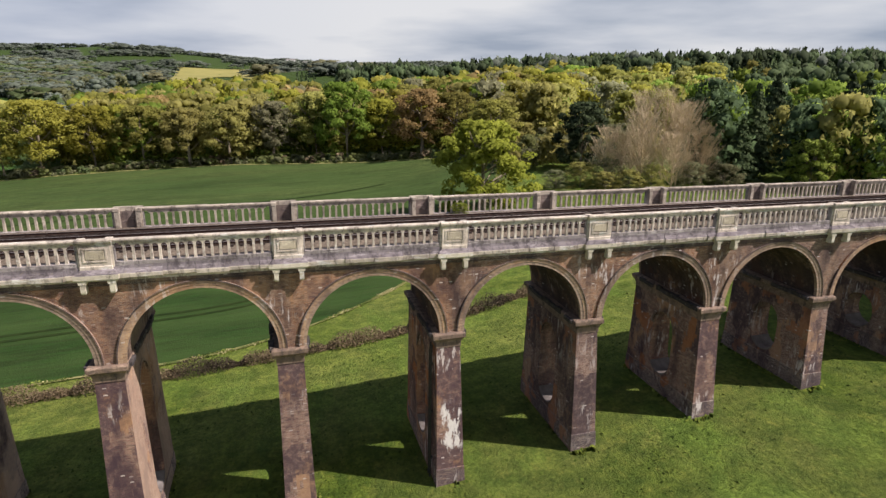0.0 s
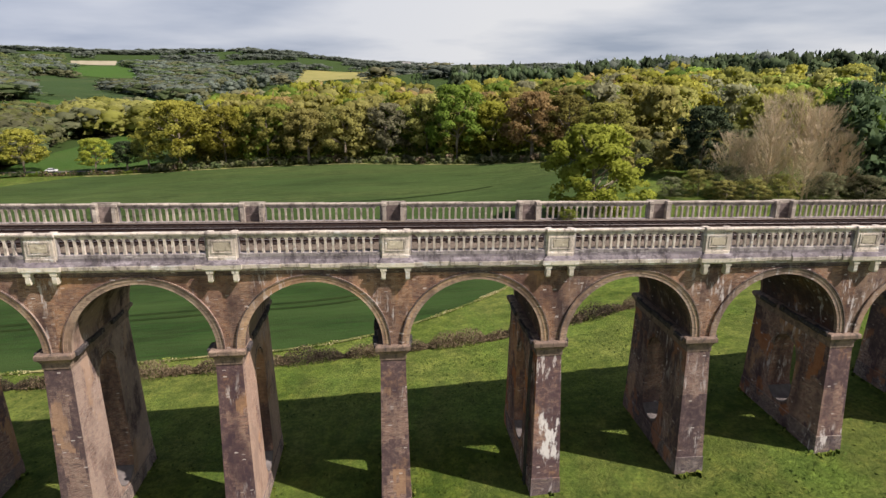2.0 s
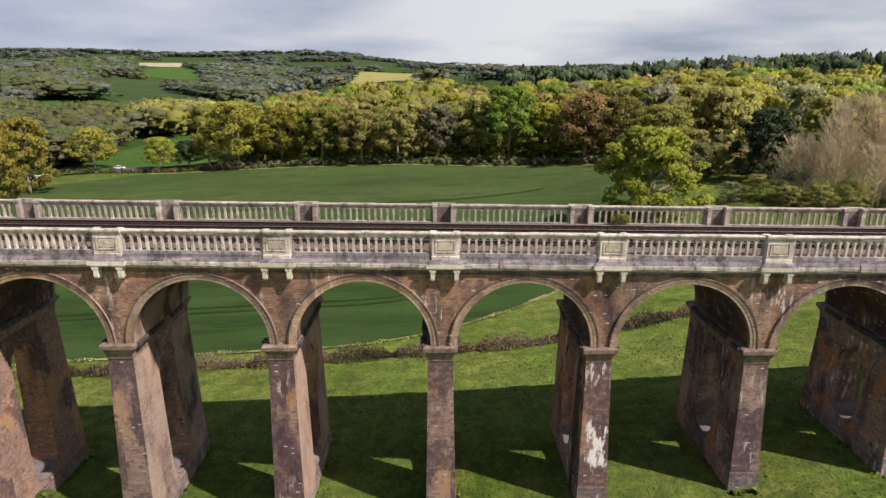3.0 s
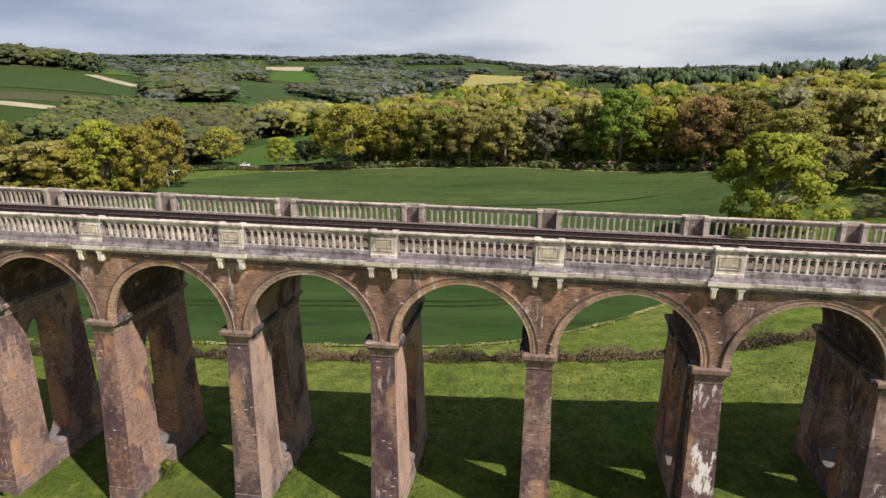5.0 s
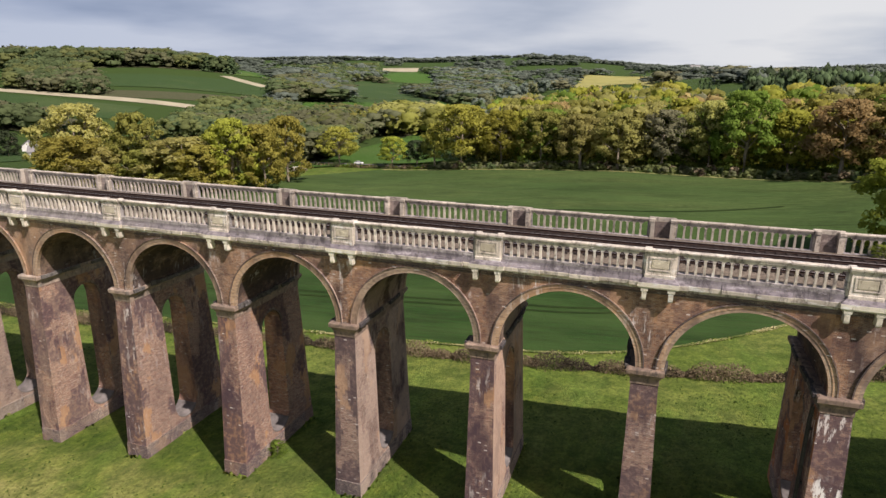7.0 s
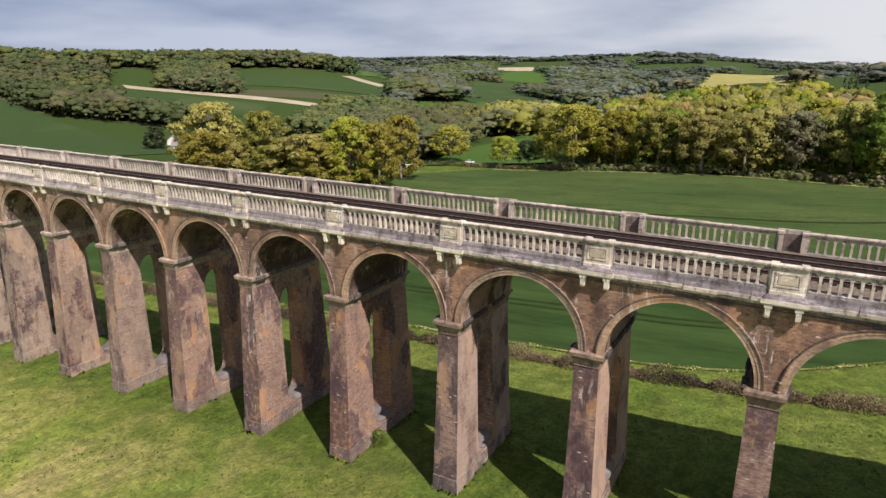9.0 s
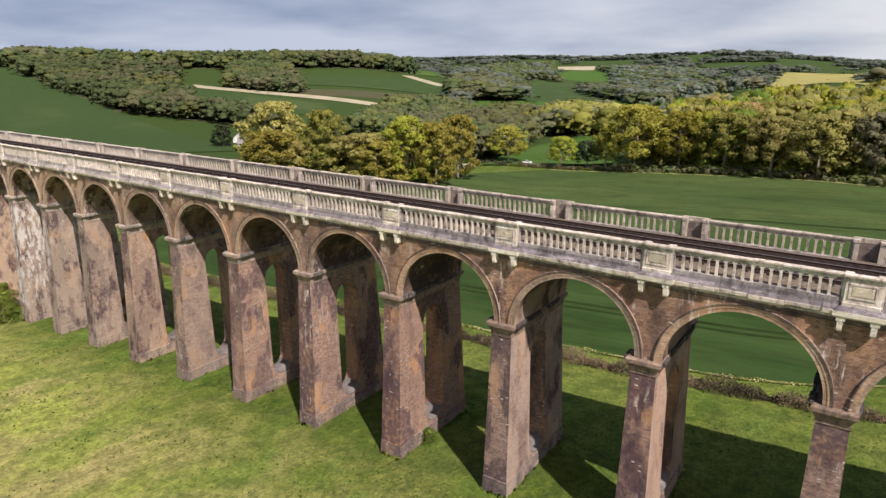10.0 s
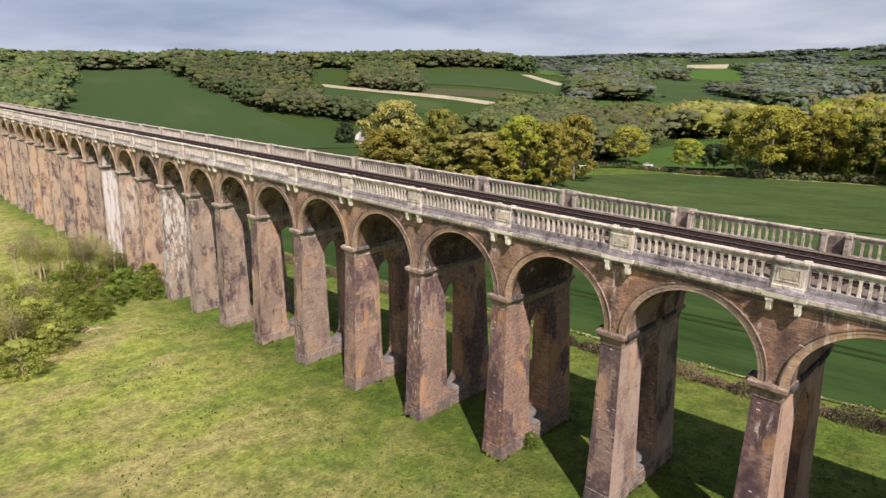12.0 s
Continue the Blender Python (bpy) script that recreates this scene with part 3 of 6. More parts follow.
def baluster_bm():
    """A flat stone post that spreads at its head into two half arches."""
    half, w = STEP / 2, 0.072
    r = half - w
    z0, z1, crown = 0.0, 1.13, 1.02
    out = [(w + 0.016, z0), (w + 0.016, 0.08), (w, 0.10), (w, crown - r)]
    out += [(half - r * math.cos(math.pi / 2 * k / 5), crown - r + r * math.sin(math.pi / 2 * k / 5)) for k in range(1, 6)]
    out += [(half, z1)]
    pts = out + [(-x, z) for x, z in out[::-1]]
    bm = bmesh.new()
    a = [bm.verts.new((x, -0.10, z)) for x, z in pts]
    b = [bm.verts.new((x, 0.10, z)) for x, z in pts]
    n = len(pts)
    for i in range(n):
        bm.faces.new((a[i], a[(i + 1) % n], b[(i + 1) % n], b[i]))
    m = n // 2
    for i in range(m - 1):
        bm.faces.new((a[i], a[i + 1], a[n - 2 - i], a[n - 1 - i]))
        bm.faces.new((b[n - 1 - i], b[n - 2 - i], b[i + 1], b[i]))
    return bm


def cornice_stone_bm(x0, x1, drop=0.0, jut=0.0):
    """The pale, moulded lower edge of the cornice."""
    g = 0.008
    prof = ((0.30, 20.62), (-0.10, 20.62), (-0.10, 20.76), (-0.36 - jut, 20.81 - drop), (-0.40 - jut, 20.85 - drop), (-0.42 - jut, 21.08), (-0.41 - jut, 21.12), (0.30, 21.12))
    return extrude_profile(prof, x0 + g, x1 - g)


def weathering_bm(x0, x1, jut=0.0):
    """The sloping, lichened top of the cornice."""
    g = 0.006
    prof = ((0.30, 21.124), (-0.40 - jut, 21.124), (-0.37 - jut, 21.16), (-0.18, 21.38), (-0.15, 21.55), (0.30, 21.55))
    return extrude_profile(prof, x0 + g, x1 - g)


def parapet_meshes():
    base = bmesh.new()
    add_box(base, GAP[0] - 0.05, GAP[1] + 0.05, -0.14, 0.30, 21.548, 21.80, bevel=0.02)
    add_box(base, GAP[0] + 0.0, GAP[0] + 0.15, -0.12, 0.12, 21.80, 22.93)
    add_box(base, GAP[1] - 0.15, GAP[1] + 0.0, -0.12, 0.12, 21.80, 22.93)
    cuts = np.linspace(GAP[0] - 0.05, GAP[1] + 0.05, 7)
    rng = random.Random(4)
    stones = []
    for a, b in zip(cuts, cuts[1:]):
        d, e = rng.uniform(-0.012, 0.012), rng.uniform(-0.02, 0.02)
        prof = ((0.15, 22.93), (-0.15, 22.93), (-0.15, 23.04), (-0.20 + e, 23.06), (-0.21 + e, 23.15 + d), (-0.16, 23.20 + d), (0.16, 23.20 + d), (0.21, 23.15), (0.20, 23.06), (0.15, 23.04))
        stones.append(mesh_of("coping_stone", extrude_profile(prof, a + 0.005, b - 0.005), STONE))
    return mesh_of("plinth", base, STONE_MID), stones


def refuge_meshes():
    """The pedestal that stands out over each pier, hollow towards the track, on a shelf with two corbels."""
    body = bmesh.new()
    add_box(body, -0.86, 0.86, -0.26, -0.10, 21.36, 22.96, bevel=0.015)
    side = box_bm(0.56, 0.858, -0.098, 0.36, 21.5, 22.958)
    wing = box_bm(0.862, 0.98, -0.16, 0.20, 21.5, 22.95)
    # thin dark sheet added at the niche's back to stand for its shade
    lining = box_bm(-0.555, 0.555, -0.097, -0.07, 21.6, 22.94)
    base = box_bm(-0.895, 0.895, -0.30, -0.12, 21.37, 21.62, bevel=0.03)
    frame_bm = bmesh.new()
    o = [frame_bm.verts.new((x, -0.30, z)) for x, z in ((-0.66, 21.86), (0.66, 21.86), (0.66, 22.70), (-0.66, 22.70))]
    q = [frame_bm.verts.new((x, -0.30, z)) for x, z in ((-0.57, 21.94), (0.57, 21.94), (0.57, 22.62), (-0.57, 22.62))]
    ring = [frame_bm.faces.new((o[k], o[(k + 1) % 4], q[(k + 1) % 4], q[k])) for k in range(4)]
    ext = bmesh.ops.extrude_face_region(frame_bm, geom=ring)
    bmesh.ops.translate(frame_bm, verts=[v for v in ext["geom"] if isinstance(v, bmesh.types.BMVert)], vec=(0, 0.043, 0))
    panel = box_bm(-0.50, 0.50, -0.292, -0.262, 22.02, 22.55, bevel=0.015)
    cap = extrude_profile(((-0.08, 22.96), (-0.31, 22.96), (-0.32, 23.04), (-0.38, 23.08), (-0.39, 23.18), (-0.33, 23.25), (-0.08, 23.25)), -0.98, 0.98)
    side_cap = box_bm(0.54, 0.98, -0.076, 0.40, 22.962, 23.22, bevel=0.03)
    shelf = loft_rects([(20.80, -1.17, 1.17, -0.60, 0.2), (20.86, -1.18, 1.18, -0.62, 0.2), (20.88, -1.22, 1.22, -0.65, 0.2), (21.15, -1.23, 1.23, -0.66, 0.2)])
    slope = loft_rects([(21.152, -1.21, 1.21, -0.64, 0.2), (21.19, -1.18, 1.18, -0.61, 0.2), (21.40, -0.93, 0.93, -0.34, 0.2)])
    corbel = loft_rects([(19.93, -0.07, 0.07, -0.36, 0.1), (19.96, -0.11, 0.11, -0.46, 0.1), (20.04, -0.14, 0.14, -0.53, 0.1), (20.14, -0.14, 0.14, -0.55, 0.1), (20.56, -0.14, 0.14, -0.56, 0.1), (20.58, -0.21, 0.21, -0.58, 0.1), (20.798, -0.23, 0.23, -0.59, 0.1)])
    return {"refuge": mesh_of("refuge", body, STONE), "panel": mesh_of("panel", panel, STONE_WARM), "coping": mesh_of("coping", cap, STONE), "shelf": mesh_of("shelf", shelf, STONE_PALE), "corbel": mesh_of("corbel", corbel, STONE_PALE),
            "side_wall": mesh_of("side_wall", side, STONE), "wing": mesh_of("wing", wing, STONE), "base_moulding": mesh_of("base_moulding", base, STONE), "panel_frame": mesh_of("panel_frame", frame_bm, STONE),
            "lining": mesh_of("lining", lining, STONE_NICHE_SHADE), "weathering": mesh_of("weathering", slope, STONE_GREY), "side_coping": mesh_of("side_coping", side_cap, STONE)}


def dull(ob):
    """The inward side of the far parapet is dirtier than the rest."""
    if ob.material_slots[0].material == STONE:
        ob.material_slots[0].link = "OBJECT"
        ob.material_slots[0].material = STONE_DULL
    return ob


def build_viaduct():
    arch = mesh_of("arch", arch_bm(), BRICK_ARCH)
    inner, outer, hood = mesh_of("inner_ring", ring_bm(RADIUS - 0.015, RADIUS + 0.22, 0.05), BRICK_RING), mesh_of("outer_ring", ring_bm(RADIUS + 0.22, RADIUS + 0.46, 0.085), BRICK_RING), mesh_of("hood_mould", ring_bm(RADIUS + 0.46, RADIUS + 0.54, 0.15), BRICK_DARK)
    impost = mesh_of("impost", impost_bm(), BRICK_STONE)
    ledges = [[mesh_of("ledge", ledge_bm(s, 60 + k), BRICK_BLACK) for k in range(3)] for s in (-1, 1)]
    heads = [mesh_of("opening_ring", head_ring_bm(s), BRICK_DARK) for s in (-1, 1)]
    plinth, coping = parapet_meshes()
    bal = mesh_of("baluster", baluster_bm(), STONE)
    R = refuge_meshes()
    MIRROR = Matrix.Diagonal((-1, 1, 1, 1))
    rng = random.Random(11)
    cuts = [0, 1.75, 3.6, 5.5, 7.4, 9.25, PITCH]
    juts = [[rng.choice((0.03, 0.0, -0.02, 0.01, -0.10)) for _ in range(6)] for _ in range(3)]
    stones = [[mesh_of("cornice_stone", cornice_stone_bm(a, b, rng.uniform(-0.03, 0.04), o), STONE) for a, b, o in zip(cuts, cuts[1:], row)] for row in juts]
    slopes = [[mesh_of("weathering_stone", weathering_bm(a, b, o), STONE_GREY) for a, b, o in zip(cuts, cuts[1:], row)] for row in juts]
    string = mesh_of("string_course", extrude_profile(((0.2, 20.30), (-0.05, 20.30), (-0.05, 20.38), (-0.09, 20.42), (-0.09, 20.615), (0.2, 20.615)), 0, PITCH), BRICK_DARK)
    # far bays carry their balusters in one mesh
    joined = bmesh.new()
    for k in range(COUNT - 1):
        joined.from_mesh(bal)
        bmesh.ops.translate(joined, verts=list(joined.verts)[-len(bal.vertices):], vec=(GAP[0] + 0.15 + STEP * (k + 1), 0, 21.80))
    joined = mesh_of("balustrade", joined, STONE)
    coped = bmesh.new()
    for me in coping:
        coped.from_mesh(me)
    coped = mesh_of("coping", coped, STONE)
    for i in range(FIRST, LAST + 1):
        x = PITCH * i
        z = FALL * x
        zg = min(gz(x, y) for y in (-0.5, 4.7, 9.9)) - z
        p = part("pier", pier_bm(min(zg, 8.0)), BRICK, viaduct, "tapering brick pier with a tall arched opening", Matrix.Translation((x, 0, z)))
        p.data.materials.append(BRICK_REVEAL)
        p.data.materials.append(BRICK_PLINTH)
        part("impost", impost, None, p, "moulded brick and stone impost")
        for me in heads:
            part("opening_ring", me, None, p, "dark brick ring over the opening")
        part("threshold", threshold_bm(min(zg, 8.0)), SILL, p, "smooth pale upturned stone sill")
        for side in (0, 1):
            tagged(part("ledge", ledges[side][i % 3], None, p, "broken black-stained ledge"), kind="stuff")
        for back in (False, True):
            m = bay(i) @ (BACK_PIER if back else Matrix())
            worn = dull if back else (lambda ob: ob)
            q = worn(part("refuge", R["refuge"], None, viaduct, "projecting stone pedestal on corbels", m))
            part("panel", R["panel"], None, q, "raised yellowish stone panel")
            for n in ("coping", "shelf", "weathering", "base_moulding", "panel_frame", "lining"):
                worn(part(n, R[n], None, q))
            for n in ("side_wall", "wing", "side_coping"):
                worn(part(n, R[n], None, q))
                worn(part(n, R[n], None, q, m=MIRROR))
            for s in (-1, 1):
                part("corbel", R["corbel"], None, q, "pale stone corbel", Matrix.Translation((s * 0.79, 0, 0)))
        if i == LAST:
            break
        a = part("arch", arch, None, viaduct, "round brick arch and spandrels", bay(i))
        for back in (False, True):
            m = BACK if back else Matrix()
            part("inner_ring", inner, None, a, "buff brick arch ring", m)
            part("outer_ring", outer, None, a, "buff brick arch ring", m)
            part("hood_mould", hood, None, a, m=m)
            part("string_course", string, None, a, m=m)
            c = thing("balustrade", "", "", bay(i) @ m)
            c.parent = viaduct
            near = -6 <= i <= 2
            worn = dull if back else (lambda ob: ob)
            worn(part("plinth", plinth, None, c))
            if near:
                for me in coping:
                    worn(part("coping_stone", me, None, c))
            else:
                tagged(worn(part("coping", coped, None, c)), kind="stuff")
            for me in stones[(i * 2 + back) % 3]:
                part("cornice_stone", me, None, c)
            for me in slopes[(i * 2 + back) % 3]:
                part("weathering_stone", me, None, c)
            if near:
                for k in range(COUNT - 1):
                    worn(part("baluster", bal, None, c, m=Matrix.Translation((GAP[0] + 0.15 + STEP * (k + 1), 0, 21.80))))
            else:
                tagged(worn(part("baluster_screen", joined, None, c)), kind="stuff")


# shade inside the refuges, put into the stone colour
STONE_NICHE_SHADE = stone_material("shaded_niche_stone", (0.21, 0.165, 0.145), (0.14, 0.105, 0.098), (0.05, 0.04, 0.04), 0.5)
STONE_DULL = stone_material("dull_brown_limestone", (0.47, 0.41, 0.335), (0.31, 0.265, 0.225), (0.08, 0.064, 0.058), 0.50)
STONE_WARM = stone_material("yellowed_limestone", (0.54, 0.475, 0.36), (0.44, 0.385, 0.29), (0.2, 0.17, 0.13), 0.6)
BRICK_DARK = brick_material("dark_brick", (0.13, 0.080, 0.060), (0.20, 0.125, 0.092), (0.04, 0.032, 0.034), 0.6, 0.4, 0.6)
BRICK_BLACK = stone_material("black_wet_brick", (0.05, 0.042, 0.044), (0.03, 0.026, 0.028), (0.30, 0.27, 0.25), 0.66)
BRICK_STONE = stone_material("sooty_brown_stone", (0.265, 0.185, 0.135), (0.17, 0.12, 0.095), (0.05, 0.042, 0.04), 0.48)
build_viaduct()


def build_track():
    x0, x1 = PITCH * FIRST, PITCH * LAST
    m = bay(0)
    prof = ((0.14, 20.95), (0.14, 21.66), (1.1, 21.74), (1.35, 21.86), (DEPTH - 1.35, 21.86), (DEPTH - 1.1, 21.78), (DEPTH - 0.14, 21.74), (DEPTH - 0.14, 20.95))
    deck = thing("deck", "brown stone ballast trackbed between the parapets", "trackbed", m, kind="structure")
    part("ballast", extrude_profile(prof, x0, x1), BALLAST, deck)
    bed = ((2.1, 21.87), (4.25, 21.90), (5.2, 21.90), (DEPTH - 1.75, 21.87), (DEPTH - 1.75, 21.6), (2.1, 21.6))
    part("oily_ballast", extrude_profile(bed, x0, x1), OILY, deck, "black oil-stained ballast")
    one = mesh_of("sleeper", box_bm(-0.13, 0.13, -1.28, 1.28, 0.0, 0.085), SLEEPER)
    for yc in (2.95, 6.45):
        t = thing("railway_track", "rusty dark rails on sleepers in ballast", "railway track", m, group="railway tracks")
        verts, faces = [], []
        for k in range(int((x1 - x0) / 0.65)):
            x = x0 + 0.3 + 0.65 * k
            if -70 < x < 26:
                part("sleeper", one, None, t, m=Matrix.Translation((x, yc, 21.86)))
                continue
            o = len(verts)
            verts += [(x + a, yc + b, 21.86 + c) for c in (0, 0.085) for a, b in ((-0.13, -1.28), (0.13, -1.28), (0.13, 1.28), (-0.13, 1.28))]
            faces += [(o + 4, o + 5, o + 6, o + 7), (o, o + 1, o + 5, o + 4), (o + 1, o + 2, o + 6, o + 5), (o + 2, o + 3, o + 7, o + 6), (o + 3, o, o + 4, o + 7)]
        me = bpy.data.meshes.new("sleeper_bed"); me.from_pydata(verts, [], faces); me.materials.append(SLEEPER)
        tagged(part("sleeper_bed", me, None, t), kind="stuff")
        for s in (-0.75, 0.75):
            y = yc + s
            pr = ((y - 0.07, 21.925), (y + 0.07, 21.925), (y + 0.012, 21.95), (y + 0.012, 22.04), (y + 0.036, 22.055), (y + 0.036, 22.085), (y - 0.036, 22.085), (y - 0.036, 22.055), (y - 0.012, 22.04), (y - 0.012, 21.95))
            r = part("rail", extrude_profile(pr, x0, x1), RUSTY, t, "dark rusty rail")
            part("rail_head", extrude_profile(((y - 0.034, 22.087), (y + 0.034, 22.087), (y + 0.03, 22.094), (y - 0.03, 22.094)), x0, x1), RAIL, r, "bright worn rail head")


build_track()

# ---------------------------------------------------------------- fields
PASTURE_DARK = grass_material("dark_pasture", (0.042, 0.074, 0.024), (0.056, 0.096, 0.031), (0.085, 0.115, 0.042), 0.52, 0.010)
WOOD_FLOOR = grass_material("woodland_floor", (0.075, 0.082, 0.040), (0.10, 0.10, 0.052), (0.12, 0.105, 0.065), 0.5, 0.03)
PASTURE_LIGHT = grass_material("light_pasture", (0.055, 0.115, 0.022), (0.08, 0.15, 0.03), (0.12, 0.15, 0.05), 0.55, 0.012)
STUBBLE = plain_material("pale_stubble", (0.29, 0.26, 0.18), (0.38, 0.34, 0.24), 0.05)
RAPE = plain_material("yellow_field", (0.23, 0.22, 0.075), (0.30, 0.27, 0.10), 0.02)
DRY_GRASS = plain_material("dry_field_edge_grass", (0.07, 0.10, 0.025), (0.30, 0.275, 0.12), 0.35, height=0.1)
TRAMLINE = plain_material("wheel_worn_crop", (0.016, 0.030, 0.008), (0.028, 0.044, 0.012), 0.4)


field_count = [0]
FIELDS = []


def in_quad(x, y, q):
    """Whether a place lies between four corners."""
    side = 0
    for (ax, ay), (bx, by) in zip(q, q[1:] + q[:1]):
        s = (bx - ax) * (y - ay) - (by - ay) * (x - ax)
        if s * side < 0:
            return False
        side = s if side == 0 else side
    return True


def on_farmland(x, y):
    """Open fields, and the strip below them that keeps them open to view."""
    r = math.hypot(x, y + 39)
    if r < 420:
        return False
    return any(in_quad(x * k, (y + 39) * k - 39, q) for q in FIELDS for k in (1.0, 1 + 35 / r, 1 + 0.06 * r / 700 + 35 / r))


def field(name, label, material, q, n=28, low=False):
    """A field laid over the land between four corners."""
    field_count[0] += 1
    if not low:
        FIELDS.append(tuple(q))
    u, v = np.meshgrid(np.linspace(0, 1, n), np.linspace(0, 1, n), indexing="ij")
    a, b, c, d = (np.array(p, float) for p in q)
    p = (1 - u)[..., None] * ((1 - v)[..., None] * a + v[..., None] * d) + u[..., None] * ((1 - v)[..., None] * b + v[..., None] * c)
    tagged(grid_mesh(name, p[..., 0], p[..., 1], material, 0.10 + 0.004 * field_count[0] if low else 0.35 + 0.025 * field_count[0]), label, "field", kind="structure")


def near_edge(x):
    return 31.0 + 0.0165 * np.maximum(x + 15, 0) ** 2


def far_edge(x):
    return 211 - 0.0022 * np.maximum(x + 83, 0) ** 2


def build_crop():
    xs = np.linspace(-150, 73, 150)
    v = np.linspace(0, 1, 60)
    a, b = near_edge(xs), far_edge(xs)
    b = np.where(xs < -118, 211 - 1.2 * (-118 - xs), b)
    Y = a[:, None] + (b - a)[:, None] * v[None]
    tagged(grid_mesh("crop_field", np.repeat(xs[:, None], 60, 1), Y, CROP, 0.10), "dark green field of young cereal", "field", kind="structure")
    for name, off, w, x1, mat, label in (("headland", -0.3, 0.26, 74, DRY_GRASS, "pale dry grass strip along the crop"), ("wheel_track", 14.3, 0.35, 40, TRAMLINE, "dark wheel track through the crop"),
                                         ("wheel_track", 16.4, 0.35, 40, TRAMLINE, "dark wheel track through the crop"), ("wheel_track", 92.0, 0.8, 30, TRAMLINE, "dark wheel track through the crop")):
        xs = np.linspace(-120, x1, 220)
        wob = 0.35 * np.sin(xs * 0.9) + 0.25 * np.sin(xs * 2.3 + 1)
        rows = np.stack([near_edge(xs) * (1 if off < 20 else 0.35) + (0 if off < 20 else 20.5) + off + s * w * (1 + 0.4 * wob * (name == "headland")) for s in (-1, -0.3, 0.3, 1)], 1)
        tagged(grid_mesh(name, np.repeat(xs[:, None], 4, 1), rows, mat, 0.16), label, "field edge" if name == "headland" else "wheel track", kind="structure")
    xs = np.linspace(-118, 70, 160)
    rows = np.stack([far_edge(xs) + s for s in (-1.2, 0.2, 1.4)], 1)
    tagged(grid_mesh("headland", np.repeat(xs[:, None], 3, 1), rows, DRY_GRASS, 0.16), "pale dry grass strip below the wood", "field edge", kind="structure")


build_crop()

# ---------------------------------------------------------------- foliage
GOLD = leaf_material("golden_oak_leaf", (0.354, 0.325, 0.066), (0.478, 0.443, 0.099))
GOLDPALE = leaf_material("pale_golden_leaf", (0.458, 0.429, 0.139), (0.609, 0.576, 0.200))
LIME = leaf_material("lime_green_leaf", (0.330, 0.343, 0.053), (0.462, 0.462, 0.079))
OLIVE = leaf_material("olive_leaf", (0.264, 0.259, 0.066), (0.364, 0.353, 0.092))
TAN = leaf_material("tan_budding_leaf", (0.347, 0.331, 0.106), (0.471, 0.447, 0.147))
RUST = leaf_material("rust_budding_leaf", (0.410, 0.311, 0.128), (0.536, 0.411, 0.173))
GREY = leaf_material("grey_budding_twig", (0.277, 0.276, 0.158), (0.374, 0.373, 0.218))
GREEN = leaf_material("mid_green_leaf", (0.165, 0.251, 0.040), (0.271, 0.370, 0.066))
OAK = leaf_material("fresh_oak_leaf", (0.29, 0.335, 0.048), (0.41, 0.44, 0.075))
FRESH = leaf_material("fresh_green_leaf", (0.292, 0.392, 0.073), (0.456, 0.561, 0.127))
MOSS = leaf_material("olive_brown_wood_leaf", (0.201, 0.226, 0.083), (0.264, 0.293, 0.111))
HAZEL = leaf_material("grey_brown_wood_twig", (0.200, 0.208, 0.110), (0.257, 0.266, 0.144))
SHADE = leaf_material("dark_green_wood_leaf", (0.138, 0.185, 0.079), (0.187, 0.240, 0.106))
# far-off leaves: distance haze is put into these two pale, bluish colours
HAZE_LEAF = leaf_material("hazy_grey_green_leaf", (0.209, 0.248, 0.198), (0.275, 0.314, 0.253))
HAZE_LEAF_DARK = leaf_material("hazy_dull_green_leaf", (0.160, 0.196, 0.152), (0.209, 0.248, 0.193))
DARK = leaf_material("dark_evergreen_leaf", (0.038, 0.056, 0.026), (0.065, 0.090, 0.042), 0.25)
PINE = leaf_material("pine_needle", (0.068, 0.108, 0.048), (0.115, 0.169, 0.074), 0.3)
BRAMBLE = leaf_material("dry_bramble", (0.13, 0.096, 0.060), (0.25, 0.19, 0.118), 0.1)
THORN = leaf_material("dark_thorn_twig", (0.045, 0.036, 0.026), (0.085, 0.068, 0.046), 0.1)
TUFT = leaf_material("green_tussock", (0.042, 0.074, 0.010), (0.075, 0.118, 0.017), 0.0)
TUFT_DRY = leaf_material("straw_tussock", (0.15, 0.185, 0.038), (0.20, 0.23, 0.052), 0.0)
TUFT_STRAW = leaf_material("bleached_straw", (0.42, 0.37, 0.19), (0.55, 0.48, 0.27), 0.1)
TWIG = plain_material("pale_grey_twig", (0.48, 0.385, 0.255), (0.60, 0.49, 0.34), 2.0)


def unit(v):
    return v / np.linalg.norm(v, axis=-1, keepdims=True)


def cards(pos, nrm, size, rng):
    """Leaf sprays: bent four-cornered blades round the given places."""
    n = len(pos)
    t = unit(np.cross(nrm, rng.normal(size=(n, 3))))
    b = np.cross(nrm, t)
    s = size[:, None]
    k = rng.uniform(0.5, 1.0, (n, 1))
    v = np.stack([pos - t * s, pos - b * s * k + nrm * s * 0.25, pos + t * s, pos + b * s * k + nrm * s * 0.25], 1)
    return v.reshape(-1, 3)


def soft_normals(pos, around, up=0.35):
    """Normals of a rounded crown, so that sprays shade as one mass."""
    d = unit(pos - around)
    d[:, 2] += up
    return np.repeat(unit(d), 4, 0)


